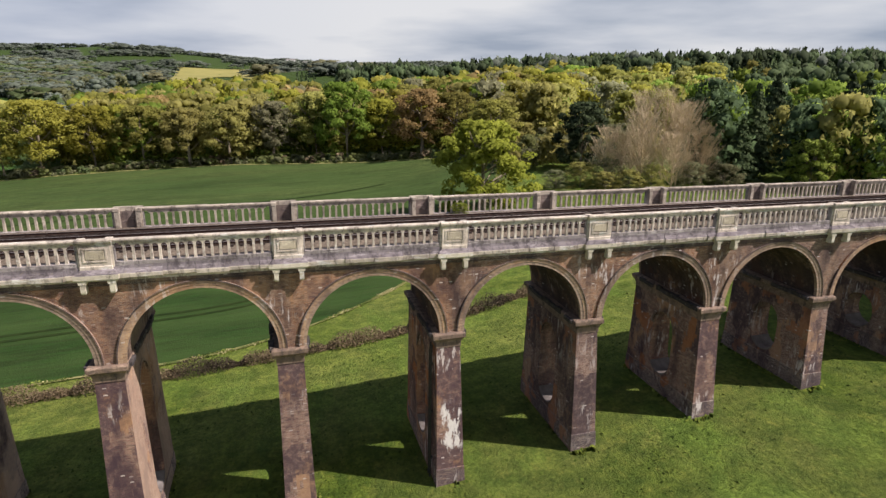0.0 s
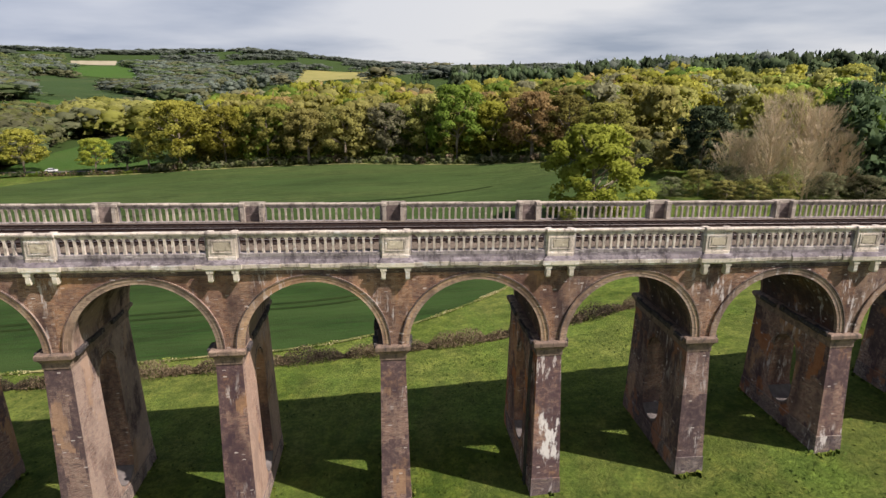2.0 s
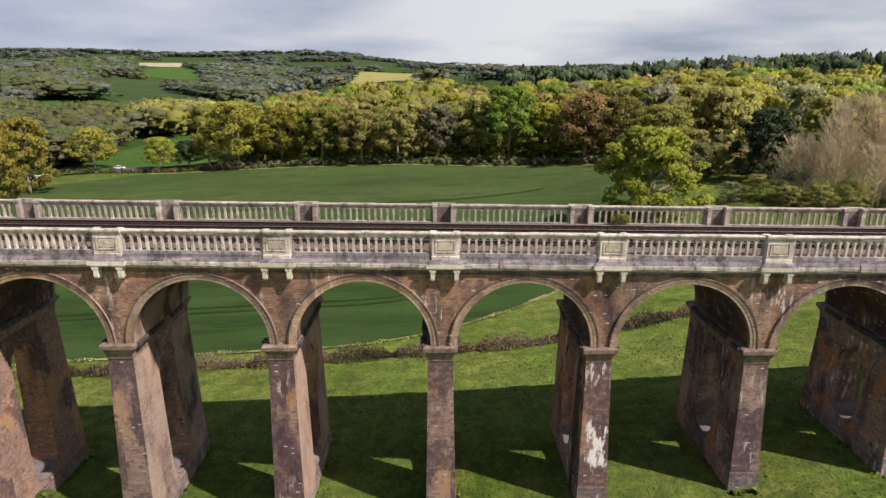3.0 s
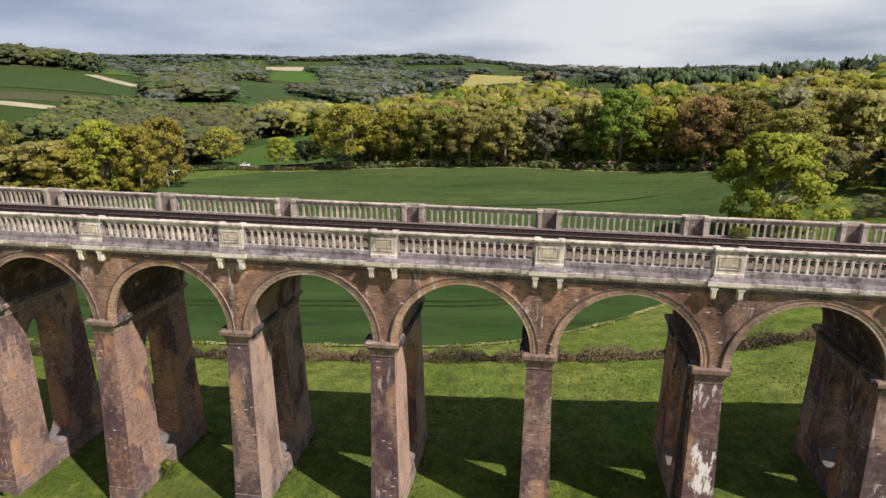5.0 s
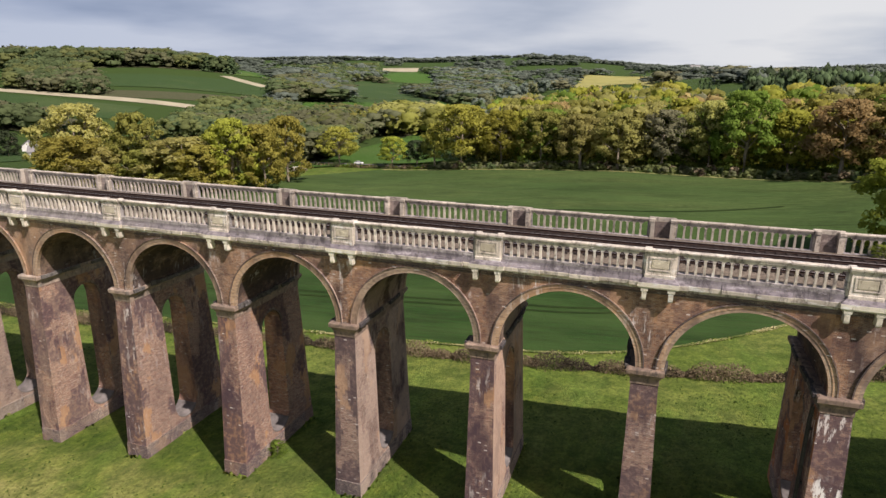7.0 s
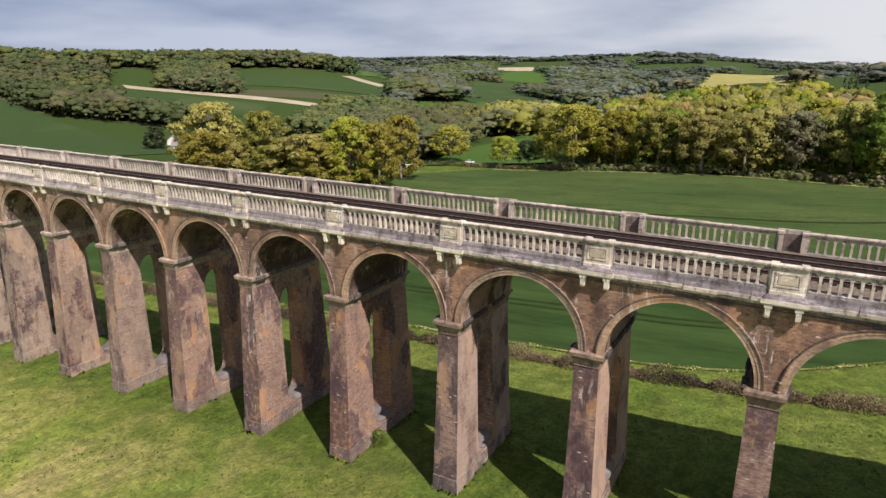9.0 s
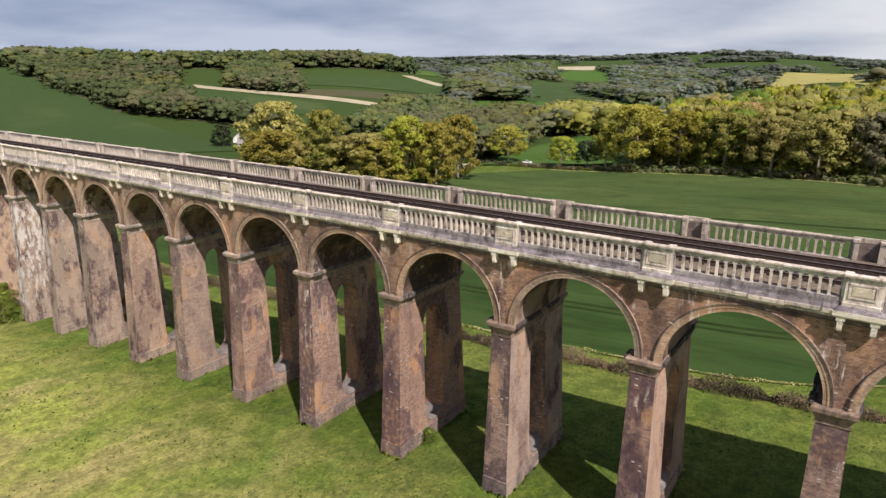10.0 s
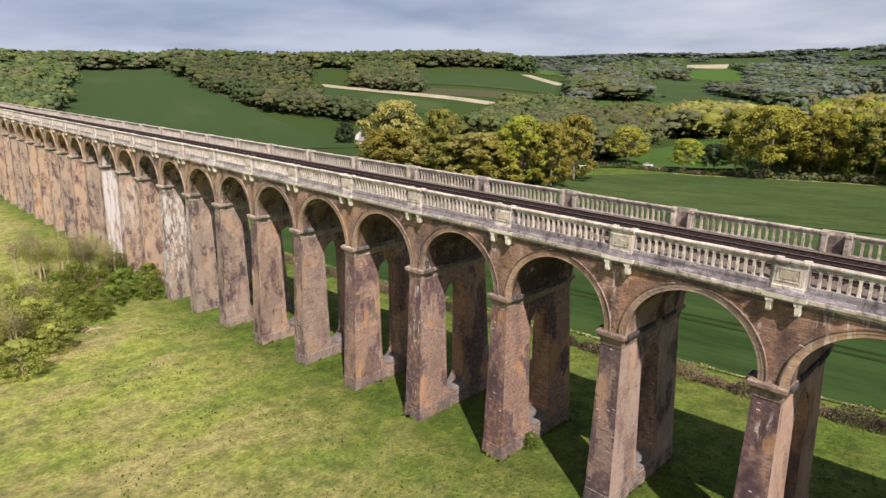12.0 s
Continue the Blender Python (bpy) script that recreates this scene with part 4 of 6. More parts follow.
RING = [2 * math.pi * k / 5 for k in range(5)]
BALL = np.array([(0, 0, 1)] + [(0.894 * math.cos(a), 0.894 * math.sin(a), 0.447) for a in RING] + [(0.894 * math.cos(a + 0.628), 0.894 * math.sin(a + 0.628), -0.447) for a in RING] + [(0, 0, -1)])
BALL_FACES = np.array([(0, 1 + k, 1 + (k + 1) % 5) for k in range(5)] + [(1 + k, 6 + k, 1 + (k + 1) % 5) for k in range(5)]
                      + [(6 + k, 6 + (k + 1) % 5, 1 + (k + 1) % 5) for k in range(5)] + [(11, 6 + (k + 1) % 5, 6 + k) for k in range(5)])


def crown_template(n, lobes, size, seed, base=0.22, spread=0.40, girth=0.62, hearts=8, even=0.3, low=0.0):
    """A crown in a unit box (width 1, height 1): leaf sprays strewn through many loose clumps. Returns corners, the corners of leafy masses inside, and normals."""
    rng = np.random.default_rng(seed)
    c, r = [], []
    for k in range(lobes):
        h = low + (1 - low) * ((k + rng.uniform(0, 1)) / lobes) ** 0.85
        ang = k * 2.4 + rng.uniform(-0.6, 0.6)
        reach = spread * math.sqrt(max(0.06, 1 - (1.5 * h - 0.5) ** 2)) * (rng.uniform(0.12, 1.0) ** 0.5) * rng.uniform(0.88, 1.12)
        r.append(rng.uniform(0.65, 1.25) * girth / lobes ** 0.42)
        c.append((reach * math.cos(ang), reach * math.sin(ang), base + 0.06 + h * (0.95 - base)))
    c, r = np.array(c), np.array(r)
    c[:, 2] = np.minimum(c[:, 2], 1.0 - 0.5 * r)
    pick = rng.choice(lobes, n, p=r ** 2 / (r ** 2).sum())
    d = rng.normal(size=(n, 3))
    d[:, 2] += 0.35
    d = unit(d)
    pos = c[pick] + d * (r[pick] * rng.uniform(0.2, 1.0, n) ** 0.6)[:, None] * np.array([1, 1, 0.6])
    nrm = unit(d * 0.7 + rng.normal(size=(n, 3)) * 0.55)
    v = cards(pos, nrm, size * rng.uniform(0.5, 1.5, n), rng)
    soft = unit(0.5 * np.repeat(d, 4, 0) + 0.8 * soft_normals(pos, np.array([0, 0, 0.42])) + 0.2 * np.repeat(nrm, 4, 0) + np.array([0, 0, even]))
    k = np.argsort(np.hypot(c[:, 0], c[:, 1]) + 0.3 * np.abs(c[:, 2] - 0.55))[:hearts]
    inside = (c[k][:, None] + BALL[None] * (r[k][:, None, None] * 0.78) * np.array([1, 1, 0.7])).reshape(-1, 3)
    return v, inside, soft


def conifer_template(n, size, seed, base=0.12):
    rng = np.random.default_rng(seed)
    h = 1 - rng.uniform(0, 1, n) ** 0.6
    tier = np.floor(h * 11) / 11 + rng.uniform(0, 0.05, n)
    a = rng.uniform(0, 2 * math.pi, n)
    arm = 0.75 + 0.35 * np.sin(a * 3 + tier * 40) + rng.uniform(-0.15, 0.15, n)
    rad = 0.46 * (1 - tier) ** 0.8 * arm * rng.uniform(0.5, 1.0, n)
    pos = np.stack([rad * np.cos(a), rad * np.sin(a), base + tier * (0.98 - base) - rad * 0.12], 1)
    nrm = unit(np.stack([np.cos(a) * 0.5, np.sin(a) * 0.5, np.full(n, 0.8)], 1) + rng.normal(size=(n, 3)) * 0.4)
    v = cards(pos, nrm, size * rng.uniform(0.6, 1.4, n), rng)
    o = np.array([(0, 0, 0.95)] + [(0.09 * math.cos(a), 0.09 * math.sin(a), 0.55) for a in RING] + [(0.19 * math.cos(a + 0.628), 0.19 * math.sin(a + 0.628), base + 0.06) for a in RING] + [(0, 0, base)])
    return v, o, np.repeat(unit(nrm + 0.6 * np.stack([np.cos(a), np.sin(a), np.full(n, 0.5)], 1)), 4, 0)


def foliage_mesh(name, quads, octs=None, mats=(), qi=None, oi=None, soft=None):
    """One mesh from leaf corners (four a spray) and solid lobes (twelve corners each)."""
    nq = len(quads) // 4
    vs = quads if octs is None else np.concatenate([quads, octs])
    no = 0 if octs is None else len(octs) // 12
    nv, nf = len(vs), nq + 20 * no
    me = bpy.data.meshes.new(name)
    me.vertices.add(nv)
    me.vertices.foreach_set("co", vs.astype(np.float32).ravel())
    loops = [np.arange(nq * 4)]
    if no:
        loops.append((nq * 4 + 12 * np.arange(no)[:, None, None] + BALL_FACES[None]).ravel())
    loops = np.concatenate(loops)
    start = np.concatenate([np.arange(nq) * 4, nq * 4 + np.arange(20 * no) * 3])
    me.loops.add(len(loops))
    me.loops.foreach_set("vertex_index", loops.astype(np.int32))
    me.polygons.add(nf)
    me.polygons.foreach_set("loop_start", start.astype(np.int32))
    for m in mats:
        me.materials.append(m)
    if qi is not None:
        idx = qi if oi is None else np.concatenate([qi, np.repeat(oi, 20)])
        me.polygons.foreach_set("material_index", idx.astype(np.int32))
    me.update(calc_edges=True)
    if soft is not None:
        me.polygons.foreach_set("use_smooth", np.ones(nf, bool))
        ln = soft
        if no:
            c = octs.reshape(-1, 12, 3)
            ln = np.concatenate([soft, unit(unit(c - c.mean(1, keepdims=True)) + np.array([0, 0, 0.3])).reshape(-1, 3)])
        me.normals_split_custom_set_from_vertices(ln.astype(np.float32).tolist())
    return me


def tube(bm, pts, radii, sides=6):
    rings = []
    for k, (p, r) in enumerate(zip(pts, radii)):
        p = Vector(p)
        d = (Vector(pts[min(k + 1, len(pts) - 1)]) - Vector(pts[max(k - 1, 0)])).normalized()
        q = d.to_track_quat("Z", "Y")
        rings.append([bm.verts.new(p + q @ Vector((r * math.cos(2 * math.pi * s / sides), r * math.sin(2 * math.pi * s / sides), 0))) for s in range(sides)])
    for a, b in zip(rings, rings[1:]):
        for s in range(sides):
            bm.faces.new((a[s], a[(s + 1) % sides], b[(s + 1) % sides], b[s]))
    bm.faces.new(rings[0][::-1]), bm.faces.new(rings[-1])


def trunk_bm(seed, limbs=9, base=0.22, spread=0.34, thick=0.022, twigs=2):
    """Trunk and limbs in the unit box of a crown."""
    rng = random.Random(seed)
    bm = bmesh.new()
    lean = [(0, 0, -0.03), (rng.uniform(-.01, .01), rng.uniform(-.01, .01), base), (rng.uniform(-.03, .03), rng.uniform(-.03, .03), 0.55), (rng.uniform(-.03, .03), rng.uniform(-.03, .03), 0.88)]
    tube(bm, lean, (thick * 1.5, thick, thick * 0.6, thick * 0.15))
    for k in range(limbs):
        a = 2 * math.pi * (k + rng.uniform(-0.3, 0.3)) / limbs
        z0 = rng.uniform(base, 0.6)
        f = (z0 - base) / (0.88 - base)
        ln = spread * rng.uniform(0.7, 1.15) * (1 - 0.5 * f)
        x0, y0 = lean[1][0], lean[1][1]
        end = (x0 + ln * math.cos(a), y0 + ln * math.sin(a), min(0.93, z0 + rng.uniform(0.12, 0.34)))
        midp = (x0 + 0.5 * ln * math.cos(a), y0 + 0.5 * ln * math.sin(a), z0 + 0.4 * (end[2] - z0))
        tube(bm, ((x0, y0, z0), midp, end), (thick * 0.5, thick * 0.32, thick * 0.08), 4)
        for t in range(twigs):
            b = a + rng.uniform(-0.9, 0.9)
            l2 = ln * rng.uniform(0.3, 0.6)
            tube(bm, (midp, (midp[0] + l2 * math.cos(b), midp[1] + l2 * math.sin(b), midp[2] + rng.uniform(0.05, 0.2))), (thick * 0.22, thick * 0.05), 3)
    return bm


CROWNS = [crown_template(8000, 78, 0.0152, s, base=0.20, spread=0.44, hearts=12) for s in range(6)] + [crown_template(9600, 86, 0.0165, 20 + s, base=0.02, spread=0.46, hearts=24) for s in range(6)]
TRUNKS = [trunk_bm(s) for s in range(6)]
TRUNKS = [mesh_of("trunk", b, BARK) for b in TRUNKS] * 2
crown_cache = {}
tree_count = [0]


def tree(x, y, h, w, leaf, label, k=None, group="", sink=0.0, full=False):
    """A broadleaved tree: trunk with limbs, and a crown of leaf sprays."""
    k = (tree_count[0] % 6 if k is None else k) + 6 * full
    tree_count[0] += 1
    m = Matrix.LocRotScale((x, y, gz(x, y) - sink), Euler((0, 0, tree_count[0] * 2.4)), None)
    t = thing("tree", label, "tree", m, group)
    if (k, leaf.name) not in crown_cache:
        crown_cache[k, leaf.name] = foliage_mesh("crown", CROWNS[k][0], CROWNS[k][1], mats=(leaf,), soft=CROWNS[k][2])
    s = Matrix.Diagonal((w, w, h, 1))
    part("trunk", TRUNKS[k], None, t, m=s)
    part("crown", crown_cache[k, leaf.name], None, t, m=s)
    return t


CONES = [conifer_template(4200, 0.028, 40 + s) for s in range(3)]
CONE_TRUNK = mesh_of("trunk", trunk_bm(77, 0, 0.5, 0.1, 0.018), BARK)
cone_cache = {}


def conifer(x, y, h, w, leaf, label, k=0):
    t = thing("conifer", label, "tree", Matrix.LocRotScale((x, y, gz(x, y)), Euler((0, 0, x)), None))
    if (k, leaf.name) not in cone_cache:
        cone_cache[k, leaf.name] = foliage_mesh("crown", CONES[k][0], CONES[k][1], mats=(leaf,), qi=np.zeros(4200, int), oi=np.zeros(1, int), soft=CONES[k][2])
    s = Matrix.Diagonal((w, w, h, 1))
    part("trunk", CONE_TRUNK, None, t, m=s)
    part("crown", cone_cache[k, leaf.name], None, t, m=s)


FARTHEST = [crown_template(34, 6, 0.10, 400 + s, base=0.0, spread=0.36, girth=0.62, hearts=3, even=1.3) for s in range(6)]
FAR = [crown_template(120, 12, 0.064, 100 + s, base=0.0, spread=0.43, girth=0.74, hearts=8, even=2.2, low=0.1) for s in range(6)]
MIDWAY = [crown_template(800, 34, 0.033, 200 + s, base=0.05, spread=0.44, girth=0.66, hearts=9, even=0.45) for s in range(6)]
FAR_CONE = [conifer_template(340, 0.06, 300 + s, base=0.03) for s in range(4)]
wood_count = [0]


def plant(name, label, spots, mats, cone_from=99, templates=FAR, category="wood"):
    """Many trees that nobody could count, as one object. spots: x, y, height, width, index of the material."""
    rng = np.random.default_rng(900 + wood_count[0])
    wood_count[0] += 1
    q, o, qi, oi, so = [], [], [], [], []
    for x, y, h, w, mi in spots:
        if on_farmland(x, y):
            continue
        tv, ov, sn = (FAR_CONE if mi >= cone_from else templates)[rng.integers(4)]
        a = rng.uniform(0, 6.28)
        rot = np.array([[math.cos(a), -math.sin(a), 0], [math.sin(a), math.cos(a), 0], [0, 0, 1]])
        at = np.array([x, y, gz(x, y) - 0.3])
        s = np.array([w, w * rng.uniform(0.85, 1.15), h])
        so.append(unit(sn / s * h) @ rot.T)
        q.append((tv * s) @ rot.T + at)
        o.append((ov * s) @ rot.T + at)
        qi.append(np.full(len(tv) // 4, mi)); oi.append(np.full(len(ov) // 12, mi))
    me = foliage_mesh(name, np.concatenate(q), np.concatenate(o), mats, np.concatenate(qi), np.concatenate(oi), np.concatenate(so))
    return tagged(new(name, me), label, category, kind="stuff")


def wood(label, mats, step, heights, q, cone_from=99, templates=FAR, wide=(1.25, 1.75), most=250):
    """A closed wood between four corners, its crowns touching, on a dark floor."""
    rng = np.random.default_rng(500 + wood_count[0])
    a, b, c, d = (np.array(p, float) for p in q)
    lu = 0.5 * (np.linalg.norm(b - a) + np.linalg.norm(c - d))
    lv = 0.5 * (np.linalg.norm(d - a) + np.linalg.norm(c - b))
    step = max(step, math.sqrt(lu * lv / most))
    nu, nv = max(2, int(lu / step)), max(2, int(lv / step))
    spots = []
    for i in range(nu):
        for j in range(nv):
            u, v = (i + rng.uniform(0, 1)) / nu, (j + rng.uniform(0, 1)) / nv
            p = (1 - u) * ((1 - v) * a + v * d) + u * ((1 - v) * b + v * c)
            h = sum(heights) / 2 + rng.uniform(-0.28, 0.28) * (heights[1] - heights[0])
            clump = math.sin(p[0] * 0.031 + p[1] * 0.017) + math.sin(p[1] * 0.043 - p[0] * 0.013) + rng.normal(0, 0.7)
            mi = int(np.clip((clump + 2) / 4 * len(mats), 0, len(mats) - 1))
            spots.append((p[0], p[1], h, max(h, step) * rng.uniform(*wide), mi))
    plant("wood", label, spots, mats, cone_from, templates)
    field("woodland_floor", "dark woodland floor under trees", WOOD_FLOOR, q, low=True)


def sector_spots(az0, az1, r0, r1, step, heights, weights, rng, keep=None, wide=(0.75, 1.05)):
    """Trees strewn over a sector of the land, row behind row."""
    spots, r = [], r0
    while r < r1:
        n = max(1, int(math.radians(az1 - az0) * r / step))
        for k in range(n):
            az = math.radians(az0 + (az1 - az0) * (k + rng.uniform(0.1, 0.9)) / n)
            rr = r + rng.uniform(-0.5, 0.5) * step
            x, y = -rr * math.sin(az), -39 + rr * math.cos(az)
            if keep and not keep(x, y):
                continue
            h = rng.uniform(*heights)
            spots.append((x, y, h, h * rng.uniform(*wide), int(rng.choice(len(weights), p=np.array(weights) / sum(weights)))))
        r += step * 0.9
    return spots


field("pasture", "dark green sloping hill field", PASTURE_DARK, ((-406, 40), (-296, 189), (-767, 260), (-782, 165)))
field("stubble_strip", "pale bare stubble strip along a field", STUBBLE, ((-566, 341), (-347, 387), (-357, 400), (-588, 351)))
field("pasture", "dark green field below a stubble strip", PASTURE_DARK, ((-516, 297), (-377, 314), (-397, 360), (-559, 336)))
field("pasture", "green field on a hillside", PASTURE_DARK, ((-505, 418), (-361, 492), (-429, 590), (-556, 473)))
field("stubble_strip", "pale bare stubble strip along a field", STUBBLE, ((-423, 554), (-422, 576), (-484, 585), (-489, 570)))
field("pasture", "light green field on a hill", PASTURE_LIGHT, ((-490, 599), (-474, 668), (-1053, 1530), (-528, 648)))
field("pasture", "light green field in the valley", PASTURE_LIGHT, ((-319, 447), (-213, 601), (-237, 656), (-342, 492)))
field("pasture", "dark green arable field", PASTURE_DARK, ((-322, 555), (-229, 626), (-681, 1393), (-727, 1320)))
field("pasture", "light green field by a wood", PASTURE_LIGHT, ((-676, 1425), (-490, 1351), (-690, 1744), (-791, 1671)))
field("stubble_strip", "pale stubble field far off", STUBBLE, ((-809, 1710), (-712, 1742), (-747, 1845), (-834, 1763)))
field("pasture", "bright green meadow below a wood", PASTURE_LIGHT, ((-155, 204), (-97, 241), (-173, 418), (-168, 293)))
field("pasture", "yellow flowering field on a hill", RAPE, ((-157, 1013), (-14, 778), (-53, 1711), (-213, 1644)))
field("pasture", "light green field on a hill", PASTURE_LIGHT, ((-288, 487), (-240, 515), (-280, 609), (-319, 546)))
field("pasture", "dark green field on a hill", PASTURE_DARK, ((-333, 586), (-301, 689), (-594, 1379), (-712, 1310)))
wood("grey-brown and green wood along a hill field", (SHADE, HAZEL, SHADE, MOSS, SHADE), 9, (11, 17), ((-601, 190), (-378, 255), (-397, 301), (-773, 260)))
wood("wood rising to a hill crest", (SHADE, HAZEL, SHADE, MOSS, SHADE), 10, (10, 15), ((-741, 247), (-543, 304), (-665, 385), (-807, 274)))
wood("green wood on a hill crest", (HAZEL, SHADE, MOSS, SHADE, PINE), 9, (9, 21), ((-795, 280), (-645, 444), (-688, 486), (-850, 303)), 4)
wood("wood beside a hill field", (SHADE, HAZEL, SHADE, MOSS, SHADE), 9, (10, 15), ((-536, 353), (-457, 381), (-592, 482), (-638, 439)))
wood("dark green wood on a hill crest", (HAZEL, SHADE, MOSS, SHADE, PINE), 9, (9, 21), ((-642, 434), (-490, 611), (-532, 655), (-686, 476)), 4)
wood("brownish hedgerow trees between two fields", (SHADE, HAZEL, SHADE, MOSS, SHADE), 8, (8, 12), ((-489, 355), (-352, 435), (-375, 467), (-496, 395)))
wood("copse of grey-brown trees", (HAZEL, MOSS, SHADE, MOSS), 9, (12, 17), ((-361, 492), (-328, 565), (-383, 637), (-413, 566)))
wood("valley wood of bare grey-brown trees", (HAZEL, MOSS, SHADE, MOSS), 9, (10, 16), ((-300, 274), (-194, 277), (-257, 479), (-356, 391)))
wood("copse of budding trees", (HAZEL, MOSS, OLIVE, HAZEL), 9, (12, 17), ((-211, 318), (-194, 385), (-252, 476), (-282, 444)))
wood("green wood on a hill crest", (HAZEL, SHADE, MOSS, SHADE, PINE), 9, (9, 20), ((-798, 79), (-736, 273), (-800, 302), (-867, 90)), 4)
wood("trees beside a hill field", (HAZEL, SHADE, MOSS, SHADE, PINE), 9, (10, 16), ((-529, 46), (-511, 73), (-774, 165), (-831, 104)), 4)
wood("wood on a far hill", (HAZE_LEAF, HAZEL, SHADE, HAZE_LEAF), 12, (12, 17), ((-317, 632), (-179, 585), (-414, 1315), (-700, 1404)))
wood("wood on a far hill", (HAZE_LEAF, HAZEL, SHADE, HAZE_LEAF), 12, (12, 17), ((-468, 671), (-751, 1338), (-930, 1661), (-1044, 1545)))
wood("wood on a far hill", (HAZE_LEAF, HAZEL, SHADE, HAZE_LEAF), 12, (12, 17), ((-324, 438), (-291, 501), (-888, 1653), (-1005, 1473)))
wood("dark wood on a hill top", (SHADE, MOSS, SHADE, HAZE_LEAF), 12, (14, 20), ((-755, 1215), (-689, 1432), (-859, 1773), (-988, 1634)))
wood("wood on a far hill", (HAZE_LEAF, HAZEL, SHADE, HAZE_LEAF), 12, (12, 17), ((-519, 1265), (-214, 918), (-400, 1696), (-698, 1744)))
wood("hedgerow wood between two fields", (HAZE_LEAF, HAZEL, SHADE, HAZE_LEAF), 9, (10, 15), ((-335, 806), (-213, 608), (-232, 687), (-363, 881)))
wood("grey-brown wood in the valley", (HAZEL, MOSS, SHADE, MOSS), 9, (10, 16), ((-217, 221), (-153, 228), (-230, 459), (-301, 367)))
wood("budding wood on the valley side", (SHADE, HAZEL, SHADE, MOSS, SHADE), 9, (10, 16), ((-251, 261), (-194, 336), (-206, 490), (-323, 440)))
wood("wood behind a lane meadow", (HAZEL, MOSS, SHADE, MOSS), 9, (13, 18), ((-228, 309), (-179, 299), (-215, 377), (-261, 361)))
wood("clump of budding trees in the valley", (MOSS, HAZEL, OLIVE, TAN), 8, (15, 21), ((-195, 362), (-144, 370), (-195, 479), (-236, 463)))

# the row of old trees along the top of the crop
ROW = (
    (-83, 219, 27.0, 27.0, GOLD, 0), (-66, 222, 23.5, 21.0, LIME, 1), (-48, 218, 22.5, 21.0, OLIVE, 2), (-31, 211, 21.0, 20.0, TAN, 3), (-16, 208, 21.5, 20.0, TAN, 4),
    (0, 208, 22.0, 18.0, GREY, 5), (16, 208, 25.0, 20.0, TAN, 0), (27, 197, 28.0, 23.0, GREEN, 1), (40, 195, 20.0, 20.0, LIME, 2), (52, 180, 23.5, 21.5, RUST, 3),
    (63, 174, 21.0, 16.0, OLIVE, 4), (70, 158, 18.0, 20.0, OLIVE, 5),
)
WORDS = {"golden_oak_leaf": "golden", "pale_golden_leaf": "pale golden", "lime_green_leaf": "lime green", "olive_leaf": "olive green", "tan_budding_leaf": "tan-coloured", "rust_budding_leaf": "rust-brown",
         "grey_budding_twig": "nearly bare grey", "mid_green_leaf": "green", "fresh_green_leaf": "fresh green", "dark_evergreen_leaf": "dark evergreen"}
for x, y, h, w, leaf, k in ROW:
    tree(x, y, h, w * 1.18, leaf, "tall %s oak in spring leaf beside a crop field" % WORDS[leaf.name], k, "oaks along the field edge")
for x, y, h, w, leaf, k in ((-145, 222, 17.5, 22.0, GOLD, 1), (-116, 219, 14.0, 16.0, LIME, 2), (-106, 224, 12.0, 14.0, DARK, 3), (-97, 223, 15.0, 15.0, OLIVE, 4)):
    tree(x, y, h, w, leaf, "small %s tree standing by a field edge" % WORDS[leaf.name], k)
tree(43, 86, 19.8, 23.5, OAK, "broad lime green oak standing alone in the field", 4, full=True)
for x, y, h, w, leaf, k in ((-204, 132, 29.0, 27.0, GOLDPALE, 0), (-196, 122, 19.0, 25.0, GOLD, 5), (-183, 139, 26.0, 20.0, OLIVE, 2), (-161, 138, 18.0, 28.0, GOLDPALE, 3), (-147, 146, 24.0, 22.0, LIME, 4),
                            (-136, 150, 22.0, 17.0, GOLD, 1), (-138, 168, 24.0, 17.0, GOLD, 3), (-172, 165, 17.0, 16.0, FRESH, 1), (-186, 152, 14.0, 14.0, GREEN, 0),
                            (-210, 145, 22.0, 22.0, OLIVE, 4), (-170, 146, 17.0, 20.0, GOLDPALE, 5), (-152, 136, 16.0, 20.0, GOLD, 2), (-190, 128, 15.0, 18.0, GOLDPALE, 3), (-155, 160, 20.0, 18.0, TAN, 0), (-176, 134, 14.0, 18.0, OLIVE, 1)):
    tree(x, y, h * 1.05, w * 1.15, leaf, "%s tree in a clump beyond the viaduct" % WORDS[leaf.name], k, "trees in a clump", full=True)
tree(-323, 191, 13.0, 14.0, DARK, "rounded dark evergreen tree beside a white house", 2, full=True)
tree(-300, 55, 16.0, 22.0, GOLD, "golden green tree at the foot of a hill field", 4, full=True)
tree(-292, 62, 11.0, 16.0, TAN, "tan-coloured tree at the foot of a hill field", 1)
tree(83, 118, 19.0, 17.0, DARK, "rounded dark evergreen tree at a wood's edge", 3, full=True)


def in_wood(x, y):
    return y > far_edge(x) + 11


